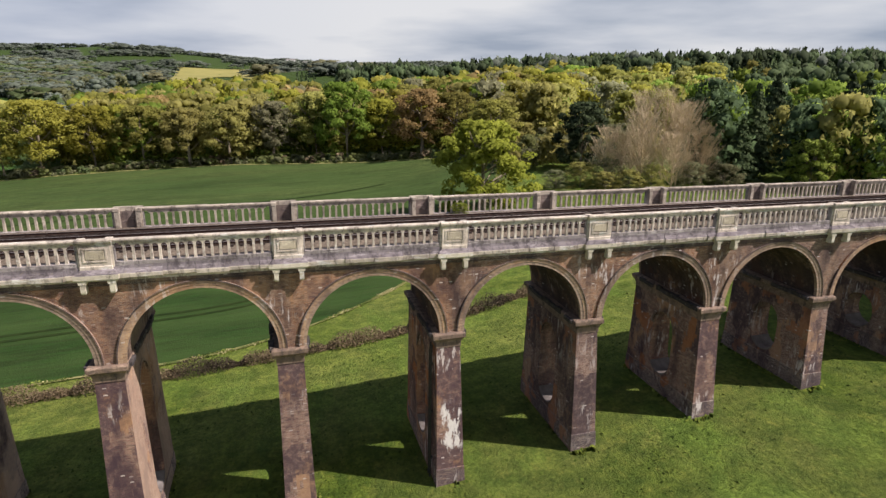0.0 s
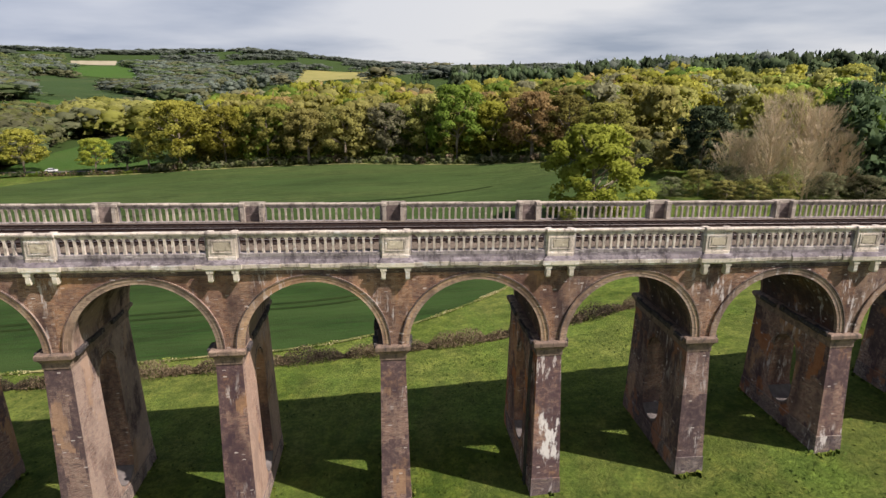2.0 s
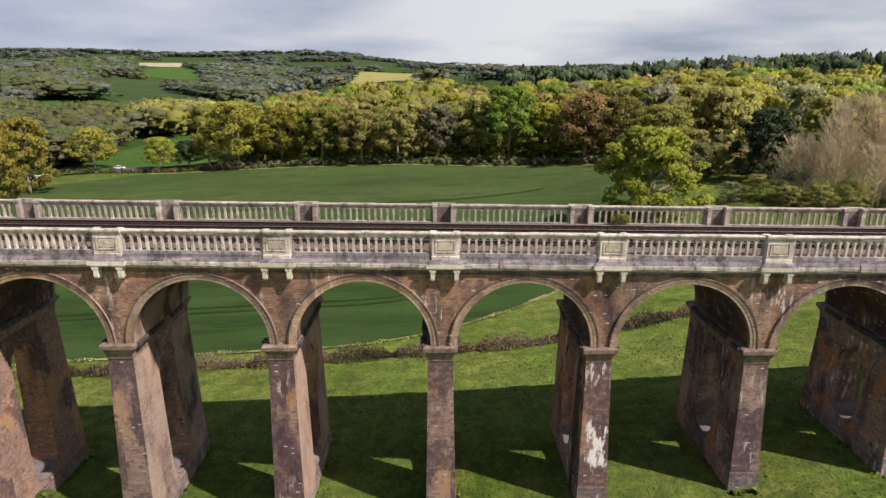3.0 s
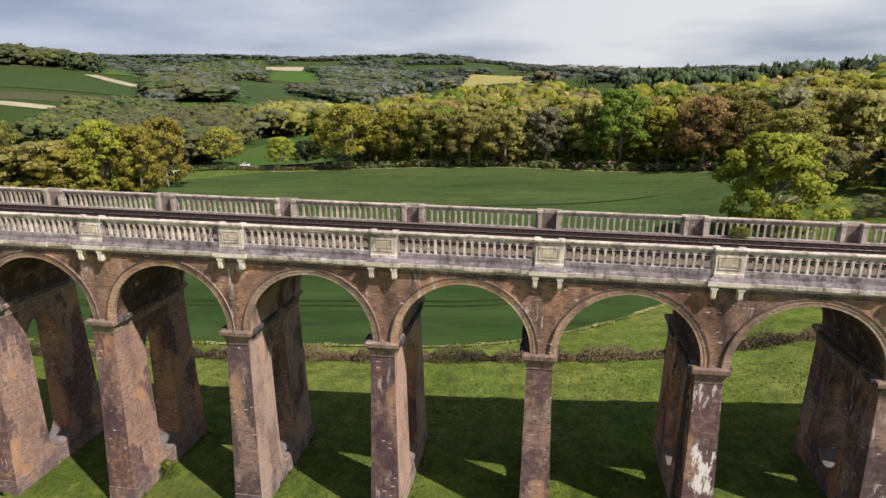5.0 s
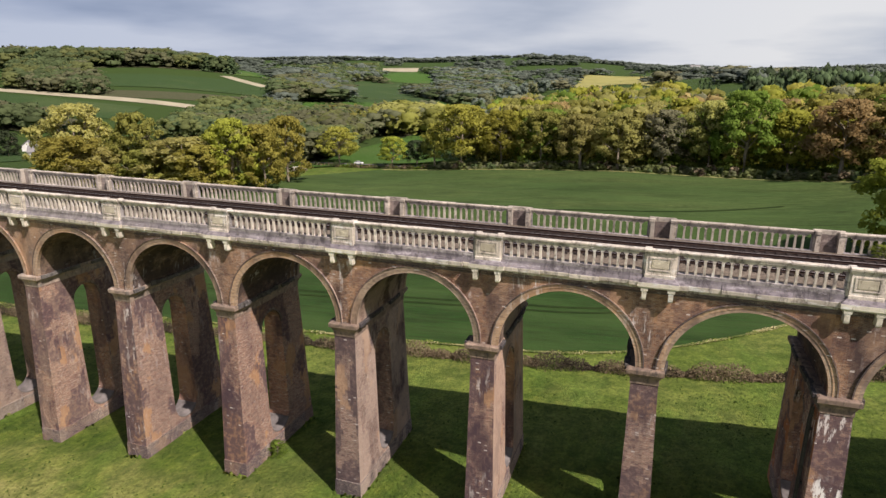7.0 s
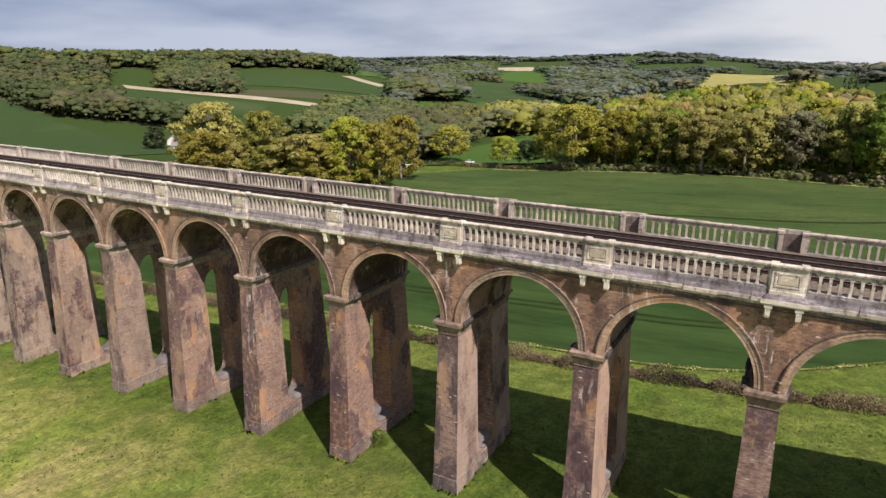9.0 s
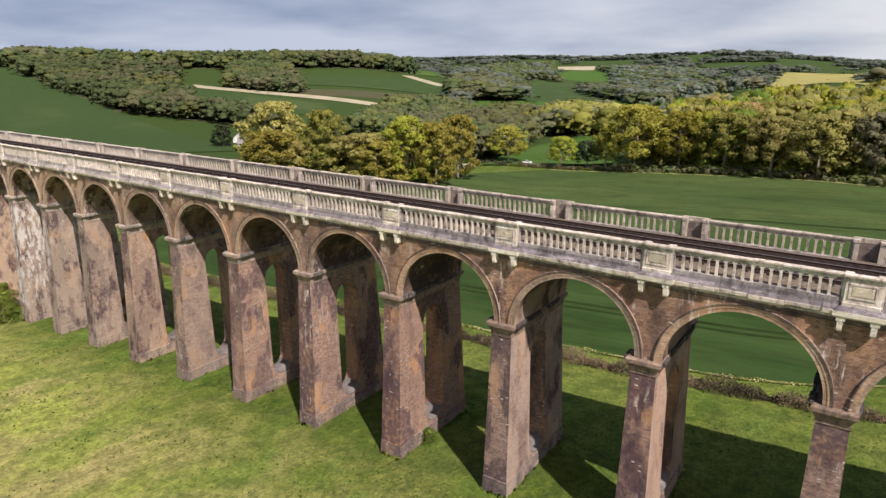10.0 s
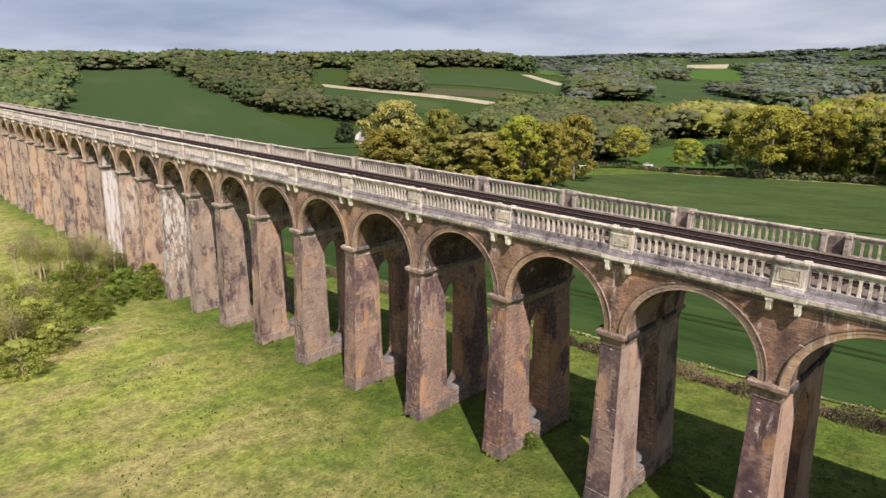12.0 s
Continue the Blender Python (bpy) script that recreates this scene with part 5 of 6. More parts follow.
def build_woods():
    rng = np.random.default_rng(21)
    plant("wood", "mixed spring wood of gold, lime, olive and brown trees",
          sector_spots(-26, 18, 236, 330, 11.5, (17, 24), (4, 4, 6, 4, 1, 2, 3), rng, in_wood, wide=(0.85, 1.15)), (GOLD, LIME, OLIVE, TAN, RUST, GREY, GREEN), templates=MIDWAY)
    plant("wood", "mixed spring wood of gold, lime, olive and brown trees",
          sector_spots(-26, 15, 330, 520, 13.5, (16, 22), (3, 5, 6, 3, 1, 2, 3), rng, lambda x, y: x < 5 or math.hypot(x, y) < 385, wide=(0.85, 1.15)), (GOLD, LIME, OLIVE, TAN, RUST, GREY, GREEN))
    plant("wood", "dark pine wood along a ridge", [(20 + 4 * k, 430 + 12 * (k % 3), 25 - k, 11, 3) for k in range(4)] + sector_spots(-54, -6, 430, 560, 11, (18, 26), (4, 4, 1, 4), rng, wide=(0.4, 0.6)), (DARK, PINE, HAZE_LEAF, PINE), cone_from=3)
    plant("wood", "dark conifers and fresh green trees on a wooded hillside",
          sector_spots(-51, -38, 168, 300, 11, (15, 23), (3, 2.5, 2, 1.5, 8), rng, wide=(0.55, 0.85)), (FRESH, PINE, GREEN, TAN, PINE), cone_from=4, templates=MIDWAY)
    plant("wood", "olive, gold and tan trees on a wooded hillside",
          sector_spots(-39, -25, 240, 390, 12, (15, 22), (5, 3, 3, 2, 2, 1.5), rng, wide=(0.8, 1.1)), (OLIVE, GOLD, TAN, GREY, GREEN, FRESH), templates=MIDWAY)
    plant("wood", "dark conifers on a wooded hillside",
          sector_spots(-58, -38, 300, 470, 13, (15, 23), (0.6, 8, 1.5, 1.2, 7), rng, wide=(0.55, 0.85)) + sector_spots(-38, -24, 390, 470, 12, (17, 24), (0.3, 8, 1, 1, 9), rng, wide=(0.55, 0.85)),
          (FRESH, PINE, GREEN, OLIVE, PINE), cone_from=4)
    plant("wood", "tan and olive thicket at a wood's edge", [(x + rng.uniform(-2, 2), y + rng.uniform(-2, 2), rng.uniform(5, 10), rng.uniform(6, 10), int(rng.integers(3))) for x in range(66, 116, 6) for y in range(126, 165, 6)], (HAZEL, MOSS, TAN), templates=MIDWAY)
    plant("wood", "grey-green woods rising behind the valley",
          sector_spots(10, 26, 560, 900, 17, (10, 16), (3, 4, 2), rng, lambda x, y: math.sin(x * 0.021 + y * 0.009) + math.sin(y * 0.017 - x * 0.006) > 0.1, wide=(1.0, 1.5)), (HAZEL, HAZE_LEAF, SHADE))
    # low growth under the row of oaks
    low = []
    for x in np.arange(-92, 84, 2.6):
        for off in (1.5, 4, 7, 11):
            h = rng.uniform(1.0, 3.4)
            low.append((x + rng.uniform(-1, 1), float(far_edge(x)) + off + rng.uniform(-1, 1), h, h * rng.uniform(1.0, 1.6), int(rng.choice(4, p=(0.4, 0.4, 0.08, 0.12)))))
    plant("undergrowth", "dark low undergrowth below tall trees", low, (HAZEL, MOSS, SHADE, BRAMBLE), category="undergrowth")
    # far hills: woods and hedgerows
    far, farther = [], []
    for r in (900, 1000, 1110, 1230, 1370, 1520, 1700, 1900, 2120, 2360, 2620, 2900):
        for az in np.arange(-25, 62, 0.5 * 1000 / r):
            belt = math.sin(az * 0.30 + r * 0.011) + 0.7 * math.sin(az * 0.9 + r * 0.05) + 0.4 * math.sin(az * 2.1 - r * 0.02)
            if belt < (-0.9 if r > 2200 else 0.1):
                continue
            for _ in range(2):
                rr = r + rng.uniform(-60, 60)
                a = math.radians(az + rng.uniform(-0.35, 0.35))
                h = rng.uniform(9, 16)
                (far if r < 1400 else farther).append((-rr * math.sin(a), -39 + rr * math.cos(a), h, h * rng.uniform(2.4, 3.9), int(np.clip(2 + 1.2 * math.sin(az * 0.7 + r * 0.03) + rng.normal(0, 0.5), 0, 3))))
    plant("wood", "woods and hedgerows on far hills, tinted for haze", far, (HAZE_LEAF, HAZE_LEAF, HAZE_LEAF_DARK, GREY))
    plant("wood", "woods on the farthest hills, tinted for haze", farther, (HAZE_LEAF, HAZE_LEAF, HAZE_LEAF_DARK, HAZE_LEAF), templates=FARTHEST)


build_woods()


def bare_tree(x, y, h, w, seed):
    """A leafless poplar: a tall stem with many upright branches and fine twigs."""
    rng = random.Random(seed)
    bm = bmesh.new()
    tube(bm, ((0, 0, -0.2), (0, 0, 0.3 * h), (0.1, 0, 0.97 * h)), (0.32, 0.22, 0.03), 6)
    for k in range(56):
        z0 = h * rng.uniform(0.08, 0.82)
        a = rng.uniform(0, 6.28)
        ln = w * 0.5 * rng.uniform(0.6, 1.1) * (1 - 0.55 * z0 / h)
        e = (ln * math.cos(a), ln * math.sin(a), min(h, z0 + h * rng.uniform(0.16, 0.32)))
        mid = (0.6 * e[0], 0.6 * e[1], z0 + 0.45 * (e[2] - z0))
        tube(bm, ((0, 0, z0), mid, e), (0.07, 0.04, 0.012), 3)
        for t in range(14):
            f = rng.uniform(0.25, 1.0)
            p = [a0 + (a1 - a0) * f for a0, a1 in zip(mid, e)]
            b = a + rng.uniform(-1.3, 1.3)
            l2 = rng.uniform(0.8, 2.4)
            tube(bm, (p, (p[0] + l2 * 0.5 * math.cos(b), p[1] + l2 * 0.5 * math.sin(b), p[2] + l2 * rng.uniform(0.4, 0.9))), (0.024, 0.010), 3)
    t = thing("bare_tree", "tall leafless pale grey poplar", "tree", Matrix.Translation((x, y, gz(x, y))), "bare poplars")
    part("trunk", bm, TWIG, t)
    g = np.random.default_rng(seed)
    n = 1700
    f, a = g.uniform(0.10, 1.0, n) ** 0.8, g.uniform(0, 6.28, n)
    rad = 0.5 * w * np.sqrt(g.uniform(0, 1, n)) * np.clip(1.25 - f, 0.12, 1.0) * np.clip(f * 3, 0.3, 1)
    p = np.stack([rad * np.cos(a), rad * np.sin(a), f * h], 1)
    d = unit(np.stack([0.45 * np.cos(a), 0.45 * np.sin(a), np.ones(n)], 1) + g.normal(size=(n, 3)) * 0.25) * g.uniform(0.5, 1.3, (n, 1))
    side = unit(np.cross(d, g.normal(size=(n, 3)))) * 0.022
    v = np.stack([p - side, p + side, p + d + side * 0.3, p + d - side * 0.3], 1).reshape(-1, 3)
    part("twig_spray", foliage_mesh("twig_spray", v, mats=(TWIG,)), None, t)


for k, (x, y, h, w) in enumerate(((86, 93, 22.5, 12), (92, 93, 23.0, 12), (98, 92, 20, 11), (89, 99, 21, 11), (103, 92, 15, 10), (82, 95, 13, 10), (101, 90, 14, 10), (84, 90, 18, 11), (94, 90, 19.5, 11), (99, 97, 19, 11), (78, 96, 14, 10), (90, 86, 13, 10))):
    bare_tree(x, y, h, w, 60 + k)
for k, (x, y, h, w) in enumerate(((104, 96, 21, 12), (112, 98, 24, 12), (119, 94, 22, 12), (110, 88, 17, 11), (124, 100, 25, 13), (150, 96, 27, 14), (160, 100, 27, 14), (141, 112, 27, 14))):
    conifer(x, y, h, w, PINE if k < 5 else DARK, "tall dark green conifer at a wood's edge", k % 3)
for k, (x, y, h, w) in enumerate(((128, 80, 18, 15), (140, 80, 21, 16), (152, 78, 22, 16), (120, 76, 12, 12), (165, 74, 24, 16), (134, 71, 16, 14), (146, 69, 18, 15), (158, 66, 20, 15))):
    tree(x, y, h, w, FRESH, "fresh green broadleaved tree at a wood's edge", k % 6, full=True)


# ---------------------------------------------------------------- hedge and scrub
def hedge(name, label, line, width, height, per_m, mats, size, seed):
    rng = np.random.default_rng(seed)
    line = np.array(line, float)
    seg = np.hypot(*np.diff(line, axis=0).T)
    n = int(seg.sum() * per_m)
    s = np.sort(rng.uniform(0, seg.sum(), n))
    cum = np.concatenate([[0], np.cumsum(seg)])
    x, y = np.interp(s, cum, line[:, 0]), np.interp(s, cum, line[:, 1])
    swell = 0.75 + 0.3 * np.sin(s * 0.7) + 0.2 * np.sin(s * 1.9 + 1)
    a, q = rng.uniform(0, 2 * math.pi, n), np.sqrt(rng.uniform(0, 1, n))
    px, py = x + 0.5 * width * q * np.cos(a) * swell, y + 0.5 * width * q * np.sin(a) * swell
    top = height * swell * np.sqrt(np.maximum(0.05, 1 - (q * 0.95) ** 2))
    pz = ground(px, py) + top * rng.uniform(0.15, 1.0, n)
    nrm = unit(rng.normal(size=(n, 3)) + np.array([0, 0, 0.4]))
    v = cards(np.stack([px, py, pz], 1), nrm, size * rng.uniform(0.5, 1.5, n), rng)
    patch = (np.sin(s * 0.21) + np.sin(s * 0.53 + 2) + rng.normal(0, 0.6, n))
    mi = np.digitize(patch, (-0.4, 0.7))
    return tagged(new(name, foliage_mesh(name, v, mats=mats, qi=np.minimum(mi, len(mats) - 1))), label, "hedge", kind="stuff")


hedge("hedge", "low brown bramble hedge along a field", [(-120, 27), (-40, 26.8), (-15, 27.0), (12, 28.2), (22, 30.5), (30, 33.5), (42, 38), (60, 42)], 2.8, 1.8, 700, (THORN, BRAMBLE, BRAMBLE), 0.070, 5)
xs = np.linspace(-110, 66, 90)
hedge("dry_grass_strip", "ragged strip of pale dry grass along the crop", list(zip(xs, near_edge(xs) - 0.3)), 0.9, 0.4, 60, (TUFT, TUFT_DRY, TUFT_STRAW), 0.10, 15)
hedge("hedge", "dark hedge along a lane", [(-172, 212), (-150, 213), (-128, 214), (-100, 216), (-90, 216)], 2.5, 2.2, 40, (SHADE, BRAMBLE, GREEN), 0.35, 6)


# ---------------------------------------------------------------- scrub on the open side, and small things
def bush(x, y, h, w, leaf, label, k=0, z=None, category="bush"):
    """A rounded bush of leaf sprays on a few stems."""
    t = thing("bush", label, category, Matrix.LocRotScale((x, y, gz(x, y) if z is None else z), Euler((0, 0, x * 1.7)), None))
    key = ("bush", k % 3, leaf.name)
    if key not in crown_cache:
        v, o, n = BUSHES[k % 3]
        crown_cache[key] = foliage_mesh("foliage", v, o, mats=(leaf,), soft=n)
    s = Matrix.Diagonal((w, w, h, 1))
    part("stem", TRUNKS[k % 3], None, t, m=Matrix.Diagonal((w * 0.7, w * 0.7, h * 0.8, 1)))
    part("foliage", crown_cache[key], None, t, m=s)


BUSHES = [crown_template(7000, 70, 0.0125, 700 + s, base=-0.06, spread=0.44, girth=0.7, hearts=12) for s in range(3)]
WILLOW = leaf_material("yellow_green_willow_leaf", (0.444, 0.483, 0.125), (0.591, 0.621, 0.178))
PALE = leaf_material("pale_tan_green_leaf", (0.30, 0.275, 0.14), (0.38, 0.35, 0.19), 0.5)
IVY = leaf_material("bramble_green_leaf", (0.222, 0.283, 0.053), (0.336, 0.404, 0.086))
for k, (x, y, h, w) in enumerate(((-99, -25, 4.6, 8), (-106, -26, 5.2, 9), (-113, -25, 5.0, 9), (-102, -31, 4.6, 8), (-94, -30, 3.6, 7), (-120, -24, 5.0, 9), (-109, -20, 3.4, 6), (-111, -33, 5.5, 9), (-122, -32, 6.0, 10), (-90, -27, 3.4, 6), (-97, -22, 3.0, 6), (-116, -21, 4.6, 7), (-104, -23, 4.6, 7))):
    bush(x, y, h * 1.5, w * 1.15, WILLOW, "yellow-green willow bush in the meadow scrub", k)
for k, (x, y, h, w) in enumerate(((-113, -3, 2.2, 5), (-117, -6, 2.6, 6), (-114, -9, 1.8, 5), (-121, -9, 2.4, 6), (-108, -13, 1.6, 4.5), (-119, -1, 2.4, 5), (-125, -5, 2.6, 6), (-112, -14, 1.8, 5), (-128, -11, 2.6, 6), (-124, -15, 2.6, 6), (-118, -14, 2.0, 5), (-104, -18, 1.5, 4), (-132, -3, 2.4, 6))):
    bush(x, y, h * 2.0, w * 1.15, IVY, "low green bramble bush beside the viaduct piers", k)
for k, (x, y, h, w) in enumerate(((78, 94, 7, 10), (72, 97, 6, 9), (66, 98, 4.5, 8), (86, 88, 6, 10), (95, 86, 6.5, 10), (80, 88, 5, 9), (103, 84, 6, 10), (75, 90, 4.5, 8))):
    bush(x, y, h, w, TAN if k % 2 else HAZEL, "brown budding thicket bush at the foot of bare poplars", k)
bush(-31.2, 2.9, 1.5, 1.9, GREEN, "small green bush at the foot of a pier", 1)
bush(14.5, 8.75, 1.0, 2.0, IVY, "small green bush growing on the deck by the parapet", 2, z=21.45)


def sapling(x, y, h, seed):
    rng = random.Random(seed)
    bm = bmesh.new()
    for k in range(3):
        a, l = rng.uniform(0, 6.28), rng.uniform(0.3, 0.9)
        tube(bm, ((0, 0, -0.1), (0.5 * l * math.cos(a), 0.5 * l * math.sin(a), 0.55 * h), (l * math.cos(a), l * math.sin(a), h * rng.uniform(0.85, 1.0))), (0.055, 0.04, 0.012), 5)
    t = thing("sapling", "slender pale-stemmed sapling with sparse tan leaf", "tree", Matrix.Translation((x, y, gz(x, y))), "saplings in the scrub")
    part("trunk", bm, TWIG, t)
    g = np.random.default_rng(seed)
    n = 1500
    d = unit(g.normal(size=(n, 3)))
    p = np.array([0, 0, 0.68 * h]) + d * np.array([2.4, 2.4, 0.34 * h]) * g.uniform(0.3, 1, (n, 1))
    part("crown", foliage_mesh("crown", cards(p, d, 0.085 * g.uniform(0.5, 1.4, n), g), mats=(WILLOW if seed % 3 == 0 else PALE,)), None, t)


for k in range(24):
    g = random.Random(70 + k)
    sapling(-142 + 0.72 * k + g.uniform(-2.5, 2.5), -17 + 0.5 * k + g.uniform(-3, 3), g.uniform(8.0, 11.5), 800 + k)


for k in range(26):
    g = random.Random(170 + k)
    sapling(-121 + 1.05 * k + g.uniform(-3, 3), -24 - 0.25 * k + g.uniform(-6, 5), g.uniform(6.0, 9.5), 900 + k)


def brushwood():
    rng = random.Random(9)
    t = thing("brushwood", "heap of dead grey-brown branches in the scrub", "branch pile", Matrix.Translation((-103.5, -15.5, gz(-103.5, -15.5))))
    for k in range(14):
        bm = bmesh.new()
        a, l, h = rng.uniform(-0.9, 0.9), rng.uniform(1.5, 3.6), rng.uniform(0.2, 1.2)
        x, y = rng.uniform(-1, 1), rng.uniform(-1, 1)
        tube(bm, ((x, y, 0.0), (x + 0.5 * l * math.cos(a), y + 0.5 * l * math.sin(a), 0.6 * h + 0.1), (x + l * math.cos(a), y + l * math.sin(a), h)), (0.09, 0.06, 0.02), 5)
        part("branch", bm, TWIG, t)


brushwood()


def grass_tufts():
    """Tussocks strewn over the meadow on both sides of the piers."""
    rng = np.random.default_rng(31)
    n = 22000
    x = rng.uniform(-95, 62, n)
    y = rng.uniform(-27, 27.5, n)
    dens = np.sin(x * 0.31 + 1.2 * np.sin(y * 0.27)) + np.sin(y * 0.43 - x * 0.11) + rng.normal(0, 0.9, n)
    keep = dens > 0.1
    near_pier = (np.abs((x + 5.5) % PITCH - 5.5) < 1.6) & (y > -1.4) & (y < 10.8)
    keep &= ~near_pier
    x, y = x[keep], y[keep]
    n = len(x)
    a = rng.uniform(0, 2 * math.pi, n)
    s = rng.uniform(0.05, 0.17, n)
    p = np.stack([x, y, ground(x, y) + s * 0.25], 1)
    nrm = unit(np.stack([np.cos(a) * 0.8, np.sin(a) * 0.8, np.full(n, 0.75)], 1))
    v = cards(p, nrm, s, rng)
    dry = (rng.normal(0, 0.35, n) + np.clip((-x - 5) / 60, 0, 1) * np.clip((12 - y) / 16, 0, 1)) > 1.6
    me = foliage_mesh("grass_tufts", v, mats=(TUFT, TUFT_DRY), qi=dry.astype(int), soft=np.repeat(unit(nrm * 0.25 + np.array([0, 0, 1.0])), 4, 0))
    tagged(new("grass_tufts", me), "rough green and straw-coloured grass tussocks", "grass", kind="stuff")


grass_tufts()


def pier_weeds():
    """Rank grass and nettles round the feet of the nearer piers."""
    rng = np.random.default_rng(77)
    p = []
    for i in range(-14, 7):
        n = 130
        side, f = rng.integers(0, 4, n), rng.uniform(0, 1, n)
        out = np.abs(rng.normal(0, 0.22, n))
        x = np.where(side < 2, -1.2 + 2.4 * f, np.where(side == 2, -1.2 - out, 1.2 + out)) + PITCH * i
        y = np.where(side == 0, -0.75 - out, np.where(side == 1, 10.15 + out, -0.75 + 10.9 * f))
        clump = np.sin(x * 1.7 + i) + np.sin(y * 1.3 - i) + rng.normal(0, 0.5, n) > 0.1
        p.append(np.stack([x, y], 1)[clump])
    p = np.concatenate(p)
    n = len(p)
    s = rng.uniform(0.10, 0.26, n)
    at = np.column_stack([p, ground(p[:, 0], p[:, 1]) + s * 0.6])
    nrm = unit(rng.normal(size=(n, 3)) * np.array([1, 1, 0.5]))
    me = foliage_mesh("weeds", cards(at, nrm, s, rng), mats=(IVY, TUFT), qi=rng.integers(0, 2, n), soft=np.repeat(unit(nrm * 0.5 + np.array([0, 0, 1.0])), 4, 0))
    tagged(new("weeds", me), "rank green weeds at the feet of brick piers", "weeds", kind="stuff")


pier_weeds()

# ---------------------------------------------------------------- far buildings, bridge, car, pipes
WHITE_WALL = plain_material("white_render", (0.62, 0.60, 0.56), (0.74, 0.72, 0.68), 0.6)
ROOF = plain_material("grey_slate_roof", (0.16, 0.15, 0.15), (0.26, 0.245, 0.24), 1.2)
PANE = plain_material("dark_window_glass", (0.02, 0.024, 0.03), (0.05, 0.055, 0.06), 0.5, 0.15)
LANE = plain_material("lane_asphalt", (0.10, 0.095, 0.09), (0.16, 0.15, 0.14), 0.5)
IRON = plain_material("black_iron_pipe", (0.02, 0.02, 0.022), (0.05, 0.048, 0.05), 4.0, 0.5)
PAINT_WHITE = plain_material("white_car_paint", (0.78, 0.78, 0.78), (0.82, 0.82, 0.82), 1.0, 0.25)
RUBBER = plain_material("black_rubber", (0.015, 0.015, 0.015), (0.03, 0.03, 0.03), 5.0)


def house(x, y, length, width, wall_h, roof_h, turn, label, wall=WHITE_WALL):
    t = thing("house", label, "house", Matrix.LocRotScale((x, y, gz(x, y)), Euler((0, 0, radians(turn))), None))
    hl, hw = length / 2, width / 2
    part("wall", extrude_profile(((-hw, -1.0), (hw, -1.0), (hw, wall_h), (0, wall_h + roof_h - 0.1), (-hw, wall_h)), -hl, hl), wall, t)
    o = 0.35
    k = roof_h / hw
    part("roof", extrude_profile(((-hw - o, wall_h - o * k), (0, wall_h + roof_h), (hw + o, wall_h - o * k), (hw + o, wall_h - o * k + 0.2), (0, wall_h + roof_h + 0.2), (-hw - o, wall_h - o * k + 0.2)), -hl - o, hl + o), ROOF, t)
    part("chimney", box_bm(hl * 0.5, hl * 0.5 + 0.9, -0.4, 0.4, wall_h + roof_h * 0.5, wall_h + roof_h + 1.1), BRICK_DARK, t)
    for s in (-0.6, 0.0, 0.6):
        for z in (1.0,) if wall_h < 4 else (1.0, 3.6):
            w = part("window", box_bm(s * hl - 0.55, s * hl + 0.55, -hw - 0.05, -hw + 0.05, z, z + 1.2), WHITE_WALL, t)
            part("pane", box_bm(s * hl - 0.47, s * hl + 0.47, -hw - 0.07, -hw - 0.054, z + 0.08, z + 1.12), PANE, w)


house(-309, 198, 10, 6.5, 2.6, 3.0, 35, "white rendered house with a grey gabled roof")
house(-330, 210, 9, 7, 2.8, 2.8, 120, "small white house with a grey gabled roof")
house(-812, 268, 16, 9, 5.0, 4.0, 60, "pale house on a wooded hilltop")
house(-640, 470, 13, 8, 5.0, 3.5, 20, "pale farmhouse on a hilltop")
house(66, 1900, 26, 14, 14.0, 3.0, 10, "far white building on a ridge")
house(110, 1890, 20, 14, 11.0, 3.0, 10, "far white building on a ridge")


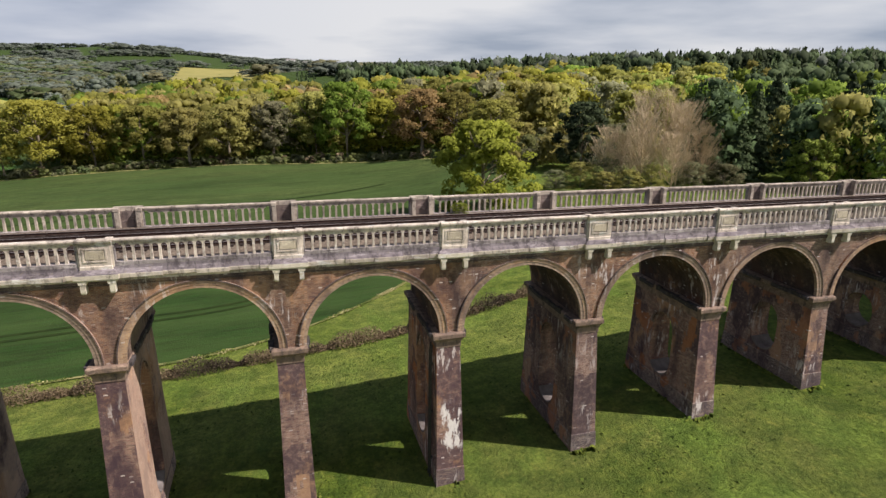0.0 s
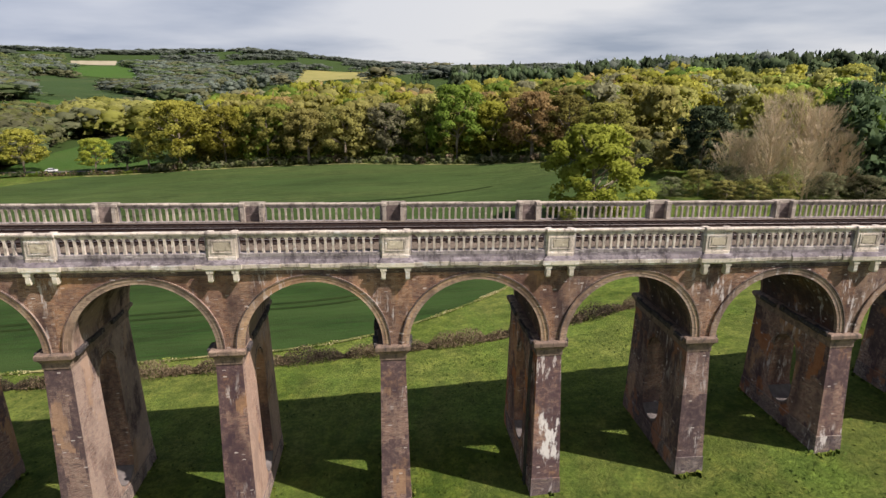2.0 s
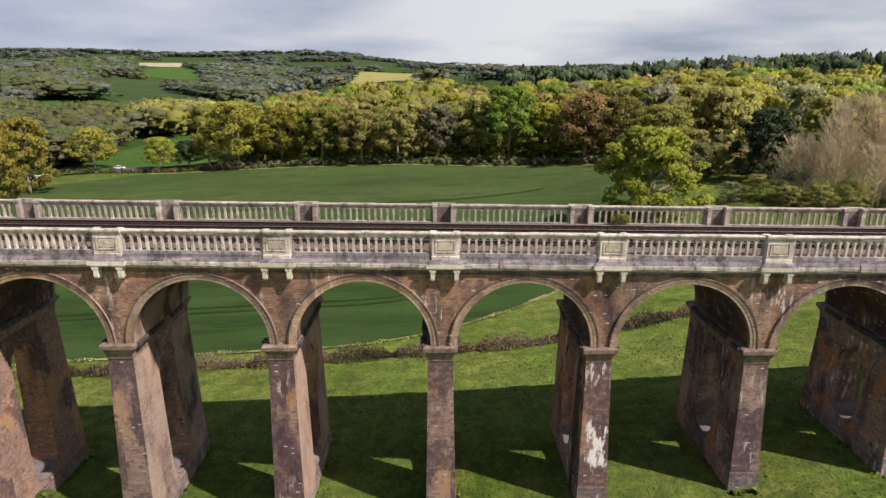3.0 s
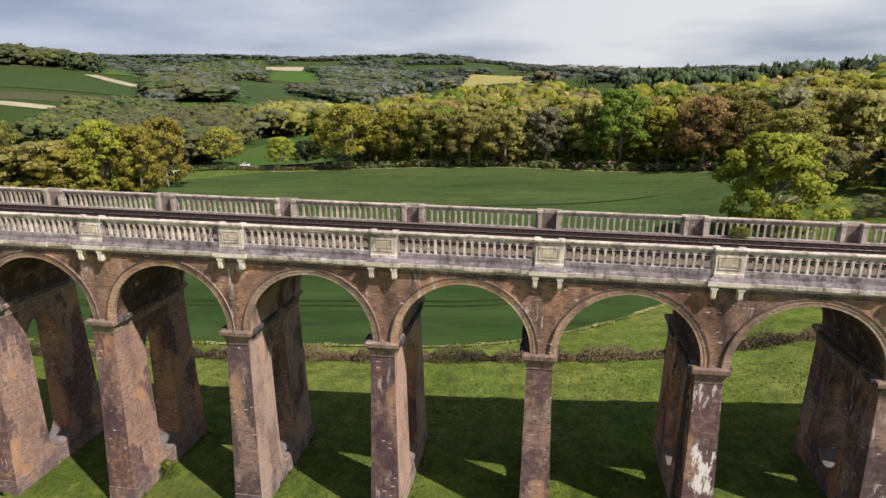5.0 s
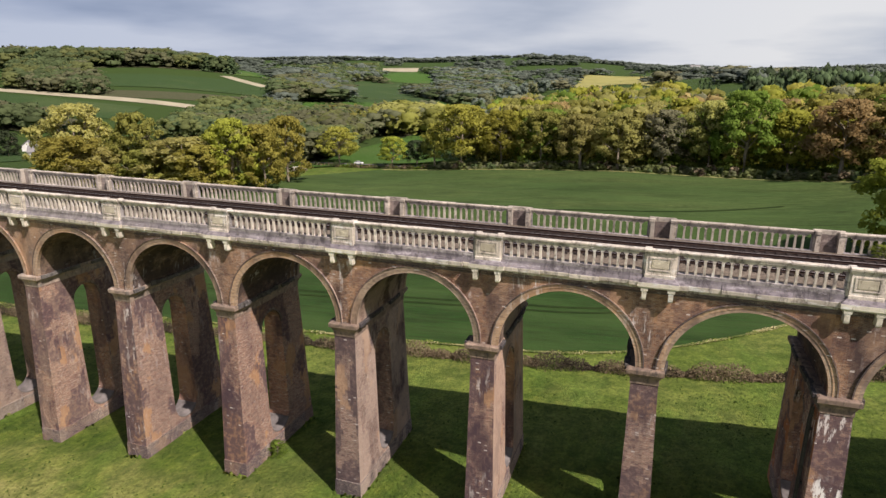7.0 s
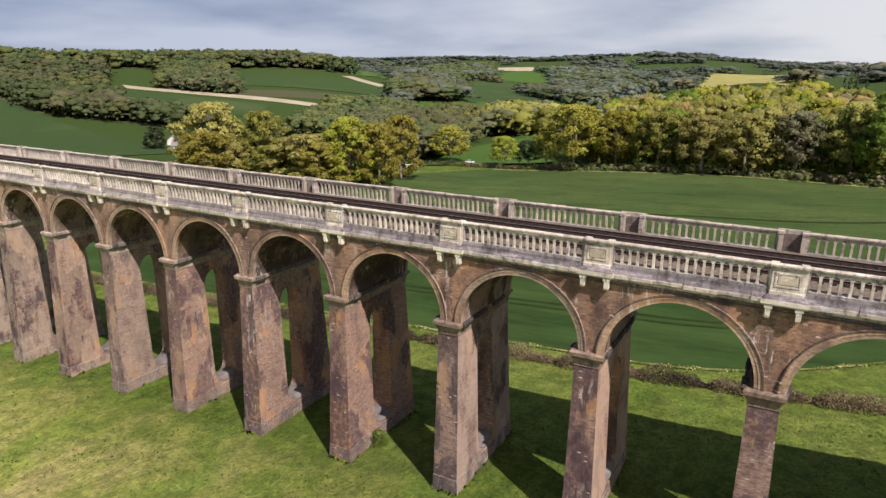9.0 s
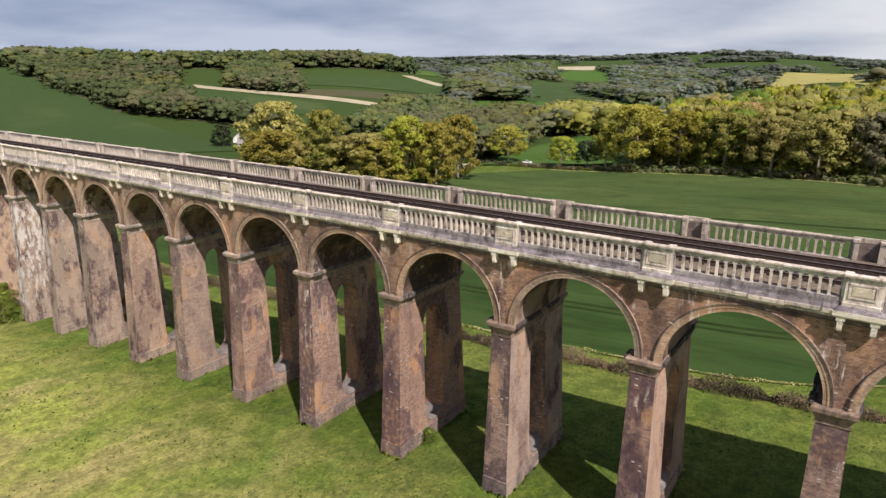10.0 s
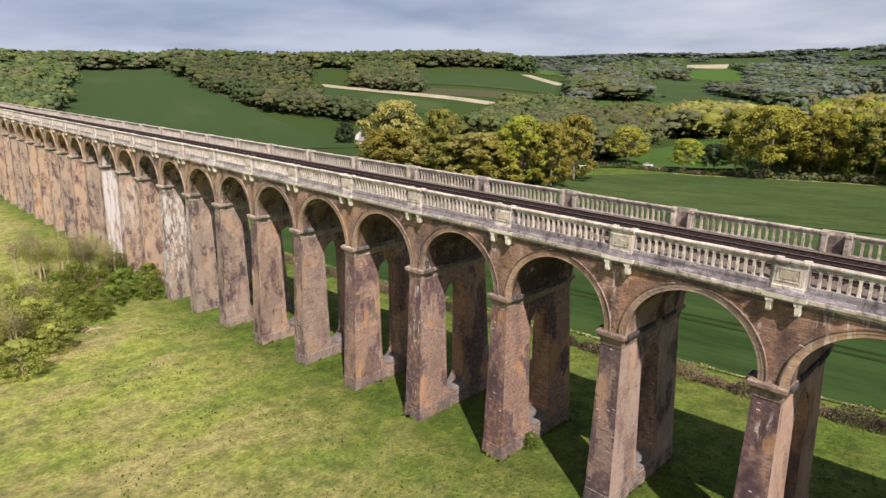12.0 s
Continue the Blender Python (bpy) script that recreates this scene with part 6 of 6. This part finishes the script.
def lane_and_car():
    xs = np.linspace(-178, -92, 50)
    yc = 214.8 + 2.0 * np.sin((xs + 178) / 30)
    tagged(grid_mesh("lane", np.stack([xs] * 3, 1), np.stack([yc - 1.6 + 4, yc + 4, yc + 1.6 + 4], 1), LANE, 0.75), "narrow grey asphalt lane behind a hedge", "road", kind="structure")
    w = thing("bridge_parapet", "low pale stone bridge parapet beside a lane", "wall", Matrix.LocRotScale((-152, 196, gz(-152, 196)), Euler((0, 0, 0.5)), None))
    part("wall", loft_rects([(-0.5, -4.5, 4.5, -0.3, 0.3), (1.7, -4.4, 4.4, -0.25, 0.25)]), STONE, w)
    part("coping", box_bm(-4.6, 4.6, -0.36, 0.36, 1.702, 1.9, bevel=0.04), STONE, w)
    c = thing("car", "small white car on the lane", "car", Matrix.LocRotScale((-134, 220.6, gz(-134, 220.6) + 0.76), Euler((0, 0, 0.05)), None))
    part("body", loft_rects([(0.28, -2.0, 2.0, -0.82, 0.82), (0.55, -2.1, 2.1, -0.86, 0.86), (0.85, -2.05, 2.02, -0.84, 0.84), (0.92, -1.9, 1.9, -0.78, 0.78)]), PAINT_WHITE, c)
    part("cabin", loft_rects([(0.92, -1.5, 1.2, -0.74, 0.74), (1.42, -1.1, 0.55, -0.60, 0.60)]), PANE, c)
    part("roof", loft_rects([(1.421, -1.08, 0.53, -0.6, 0.6), (1.47, -0.95, 0.42, -0.55, 0.55)]), PAINT_WHITE, c)
    for sx in (-1.3, 1.3):
        for sy in (-0.78, 0.78):
            bm = bmesh.new()
            bmesh.ops.create_cone(bm, cap_ends=True, segments=14, radius1=0.31, radius2=0.31, depth=0.2, matrix=Matrix.Translation((sx, sy, 0.31)) @ Matrix.Rotation(math.pi / 2, 4, "X"))
            part("wheel", bm, RUBBER, c)


lane_and_car()


def drainpipes():
    for yy, r in ((0.9, 0.07), (1.35, 0.07)):
        zt, zb = 13.9, gz(10, 0)
        t = thing("drainpipe", "black iron drainpipe down a brick pier", "drainpipe", group="drainpipes")
        bm = bmesh.new()
        tube(bm, ((11 - 0.99, yy, zt - 0.17), (11 - 1.08, yy - 0.02, zt - 1.2), (11 - 1.26, yy - 0.05, zb - 0.2)), (r, r, r), 8)
        part("pipe", bm, IRON, t)
        for f in (0.15, 0.5, 0.85):
            z = zt + (zb - zt) * f
            x = 11 - 0.87 - 0.0185 * (zt - z) - 0.1
            part("bracket", box_bm(x - 0.1, x + 0.12, yy - 0.13, yy + 0.11, z - 0.05, z + 0.05), IRON, t)


drainpipes()
